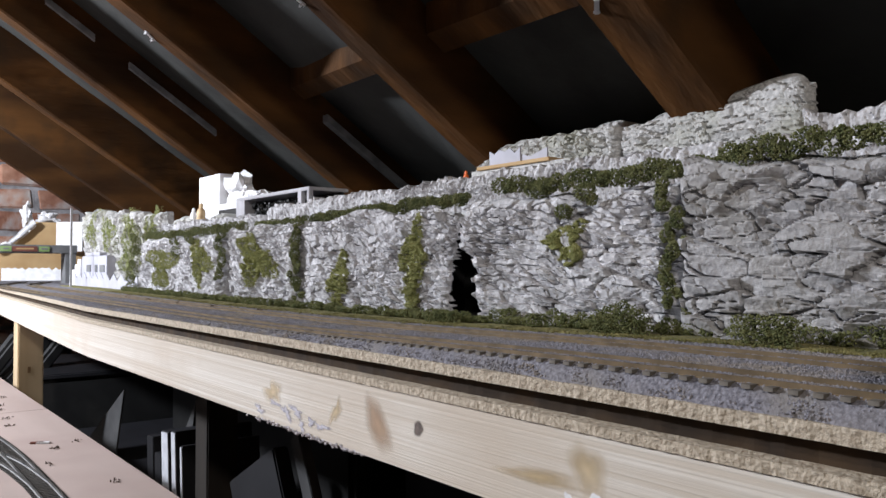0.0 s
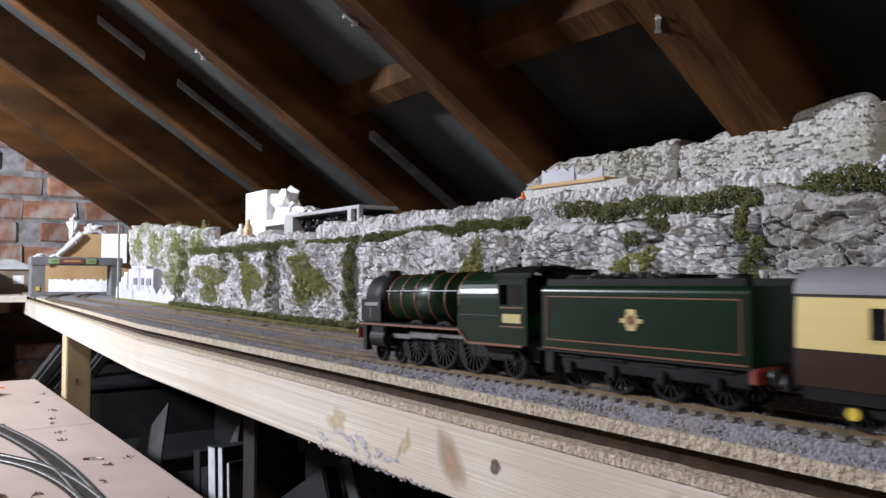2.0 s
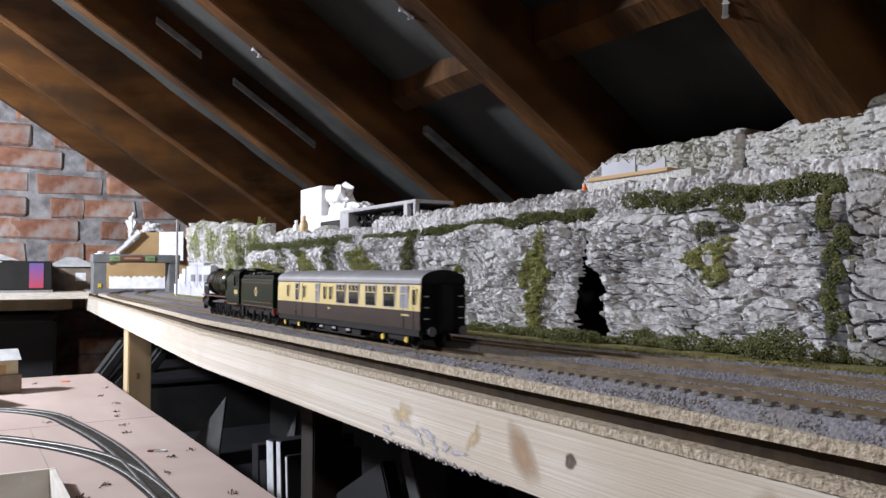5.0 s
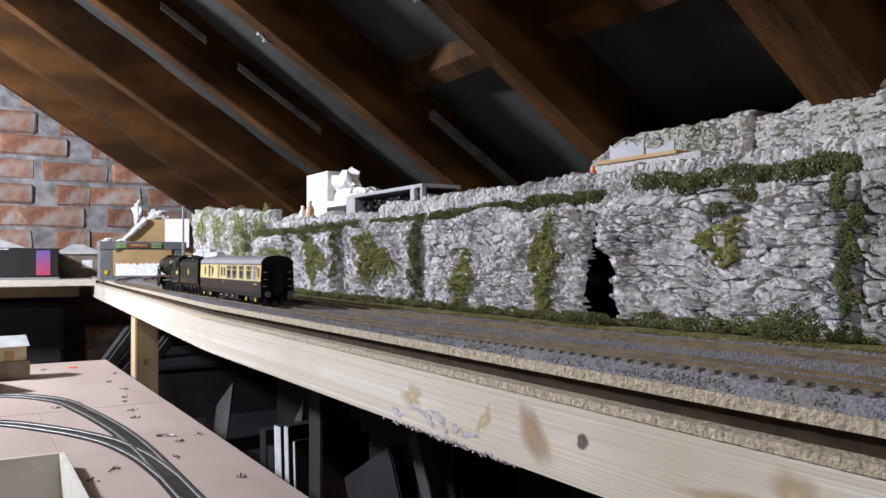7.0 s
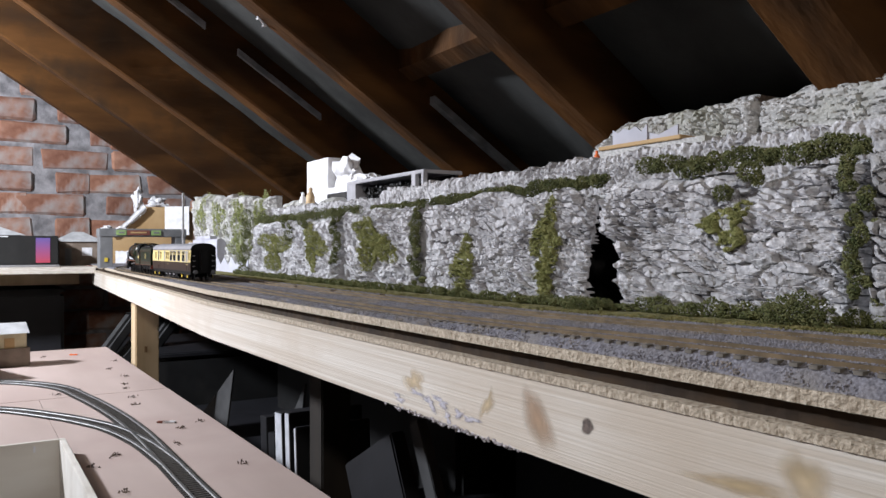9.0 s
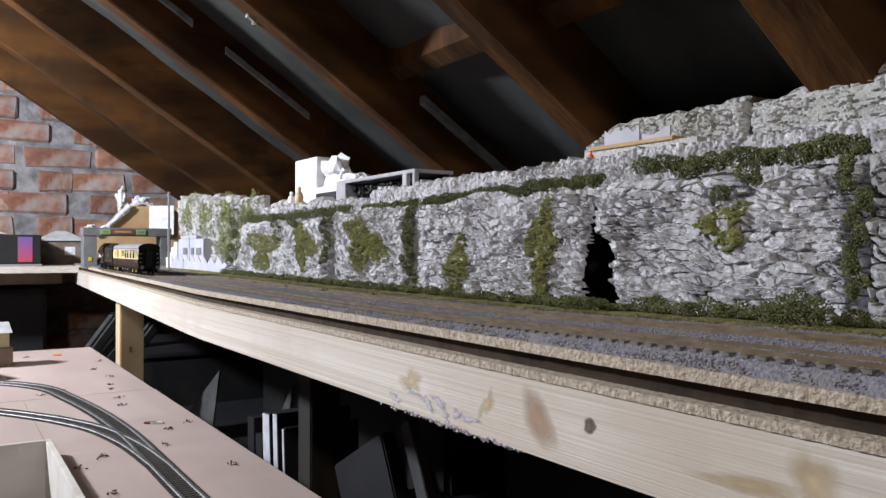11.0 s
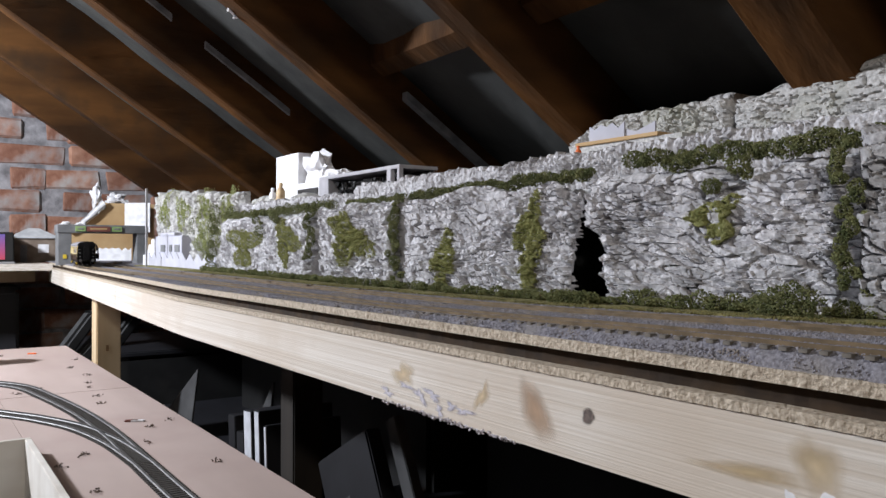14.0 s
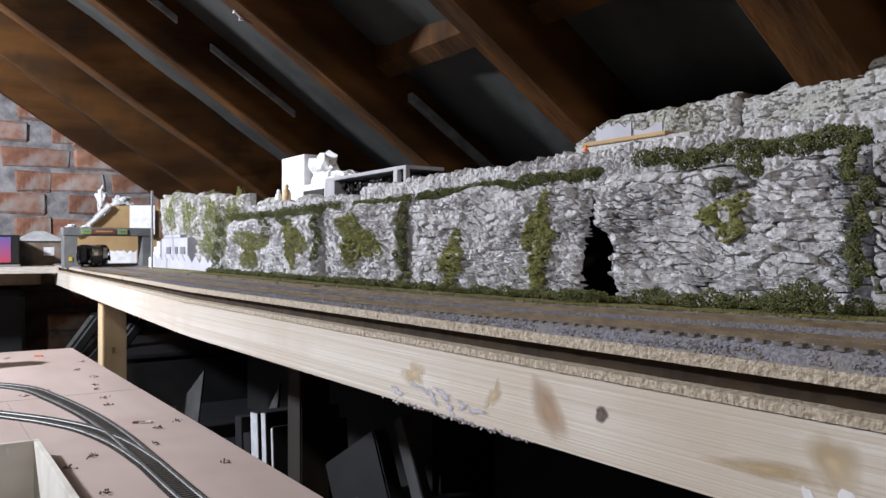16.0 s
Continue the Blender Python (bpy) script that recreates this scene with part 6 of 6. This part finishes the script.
        for sx in (-1, 1):
            part("side_frame", boxed(sx * 0.0138 - 0.0008, sx * 0.0138 + 0.0008, yb - 0.0215, yb + 0.0215, 0.0048, 0.0090, 0.0006), M["loco_black"], bg)
            for q in (-0.0165, 0.0165):
                ab = part("axle_box", boxed(sx * 0.0150 - 0.0012, sx * 0.0150 + 0.0012, yb + q - 0.0024, yb + q + 0.0024, 0.0040, 0.0085, 0.0004), M["loco_black"], bg)
                part("axle_cap", shift(turned(0.0020, sx * 0.0165 - 0.0006, sx * 0.0165 + 0.0006, 14), y=yb + q, z=0.0062), M["yellow"], bg, "yellow axle box cover")
        part("bolster", boxed(-0.0135, 0.0135, yb - 0.004, yb + 0.004, 0.0055, 0.0095), M["loco_black"], bg)
        for q in (-0.0165, 0.0165):
            wheelset(e, yb + q, 0.0062, 10)
    part("floor", boxed(-0.0150, 0.0150, -L, L, 0.0105, 0.0134), M["loco_black"], e)
    return e


mark = len(ROLLING)
loco, loco_rods = build_loco()
loco_wheels = ROLLING[mark:]
mark = len(ROLLING)
tender = build_tender()
tender_wheels = ROLLING[mark:]
mark = len(ROLLING)
coach = build_coach()
coach_wheels = ROLLING[mark:]

# where the coach's rear end stands along the track, by seconds
RUN_T = (-1.0, 0.0, 0.5, 1.0, 2.0, 3.0, 3.5, 4.2, 5.2, 6.3, 7.0, 8.0, 9.0, 10.2, 11.3, 12.0, 13.0, 14.0, 15.0, 16.0, 17.0)
RUN_S = (-0.640, -0.460, -0.370, -0.282, -0.100, 0.085, 0.178, 0.306, 0.487, 0.670, 0.785, 0.954, 1.100, 1.258, 1.400, 1.500, 1.640, 1.775, 1.890, 2.000, 2.105)


def run(t):
    """A smoothed reading of the table above."""
    return float(np.mean([np.interp(t + d, RUN_T, RUN_S) for d in (-0.2, -0.1, 0, 0.1, 0.2)]))


def stand(s, reach):
    """The pose of a vehicle whose middle is at s, on bogies reach before and behind it."""
    a, b = on_path(s + reach), on_path(s - reach)
    za, zb = lift(a[1]), lift(b[1])
    return pose((a[0] + b[0]) / 2, (a[1] + b[1]) / 2, RAIL + (za + zb) / 2, math.degrees((za - zb) / (2 * reach)), 0, -math.degrees(math.atan2(a[0] - b[0], a[1] - b[1])))


# ---- bricks of the gable ----
brick_me = []
for k in range(6):
    rg = random.Random(k)
    bm = bmesh.new()
    bmesh.ops.create_cube(bm, size=1.0)
    for v in bm.verts:
        v.co = Vector((v.co.x * 0.217, v.co.y * 0.03, v.co.z * 0.072)) + Vector((rg.uniform(-0.006, 0.006), rg.uniform(-0.003, 0.003), rg.uniform(-0.006, 0.006)))
    bmesh.ops.bevel(bm, geom=list(bm.edges), offset=0.009, segments=1, affect="EDGES")
    me = bpy.data.meshes.new("brick")
    bm.to_mesh(me)
    bm.free()
    me.materials.append(M["brick"])
    brick_me.append(me)
nt = M["brick"].node_tree
b = nt.nodes["Principled BSDF"]
src = b.inputs["Base Color"].links[0].from_socket
oi, rp, mx = nt.nodes.new("ShaderNodeObjectInfo"), nt.nodes.new("ShaderNodeValToRGB"), nt.nodes.new("ShaderNodeMix")
rp.color_ramp.elements[0].color, rp.color_ramp.elements[1].color = (0.72, 0.72, 0.72, 1), (1.15, 1.25, 1.25, 1)
nt.links.new(oi.outputs["Random"], rp.inputs[0])
mx.data_type, mx.blend_type = "RGBA", "MULTIPLY"
mx.inputs[0].default_value = 1.0
nt.links.new(src, mx.inputs[6])
nt.links.new(rp.outputs[0], mx.inputs[7])
nt.links.new(mx.outputs[2], b.inputs["Base Color"])
rg = random.Random(77)
for row in range(21):
    z = 0.62 + row * 0.0805
    x = -1.3 + (0.115 if row % 2 else 0.0)
    while x < 1.4:
        header = rg.random() < 0.25
        ob = new("brick", brick_me[rg.randrange(6)])
        ob.parent = gable
        m = pose(x, 3.018 + rg.uniform(-0.004, 0.004), z + rg.uniform(-0.003, 0.003), 0, rg.uniform(-0.8, 0.8), 0)
        ob.matrix_basis = m @ Matrix.Diagonal((0.5 if header else 1.0, 1, 1, 1))
        x += 0.122 if header else 0.229


# ---- movement ----
def motions():
    times = [k * 0.2 for k in range(81)]
    for thing, back, reach in ((coach, COACH_L / 2, 0.094), (tender, COACH_L + 0.068, 0.030), (loco, COACH_L + 0.2165, 0.036)):
        walk(thing, [(t, stand(run(t) + back, reach)) for t in times])
    fine = [k / 30 for k in range(481)]
    way = [run(t) + 0.487 for t in fine]
    for wheels in (loco_wheels, tender_wheels, coach_wheels):
        for ax, y, r in wheels:
            walk(ax, [(t, pose(0, y, r, -math.degrees(s / r))) for t, s in zip(fine, way)])
    for rod, k, sx in loco_rods:
        rows = []
        for t, s in zip(fine, way):
            a = -s / 0.0128 + (0 if sx < 0 else 1.5708)
            rows.append((t, pose(0, 0.0058 * math.cos(a), 0.0128 + 0.0058 * k * math.sin(a))))
        walk(rod, rows)


motions()
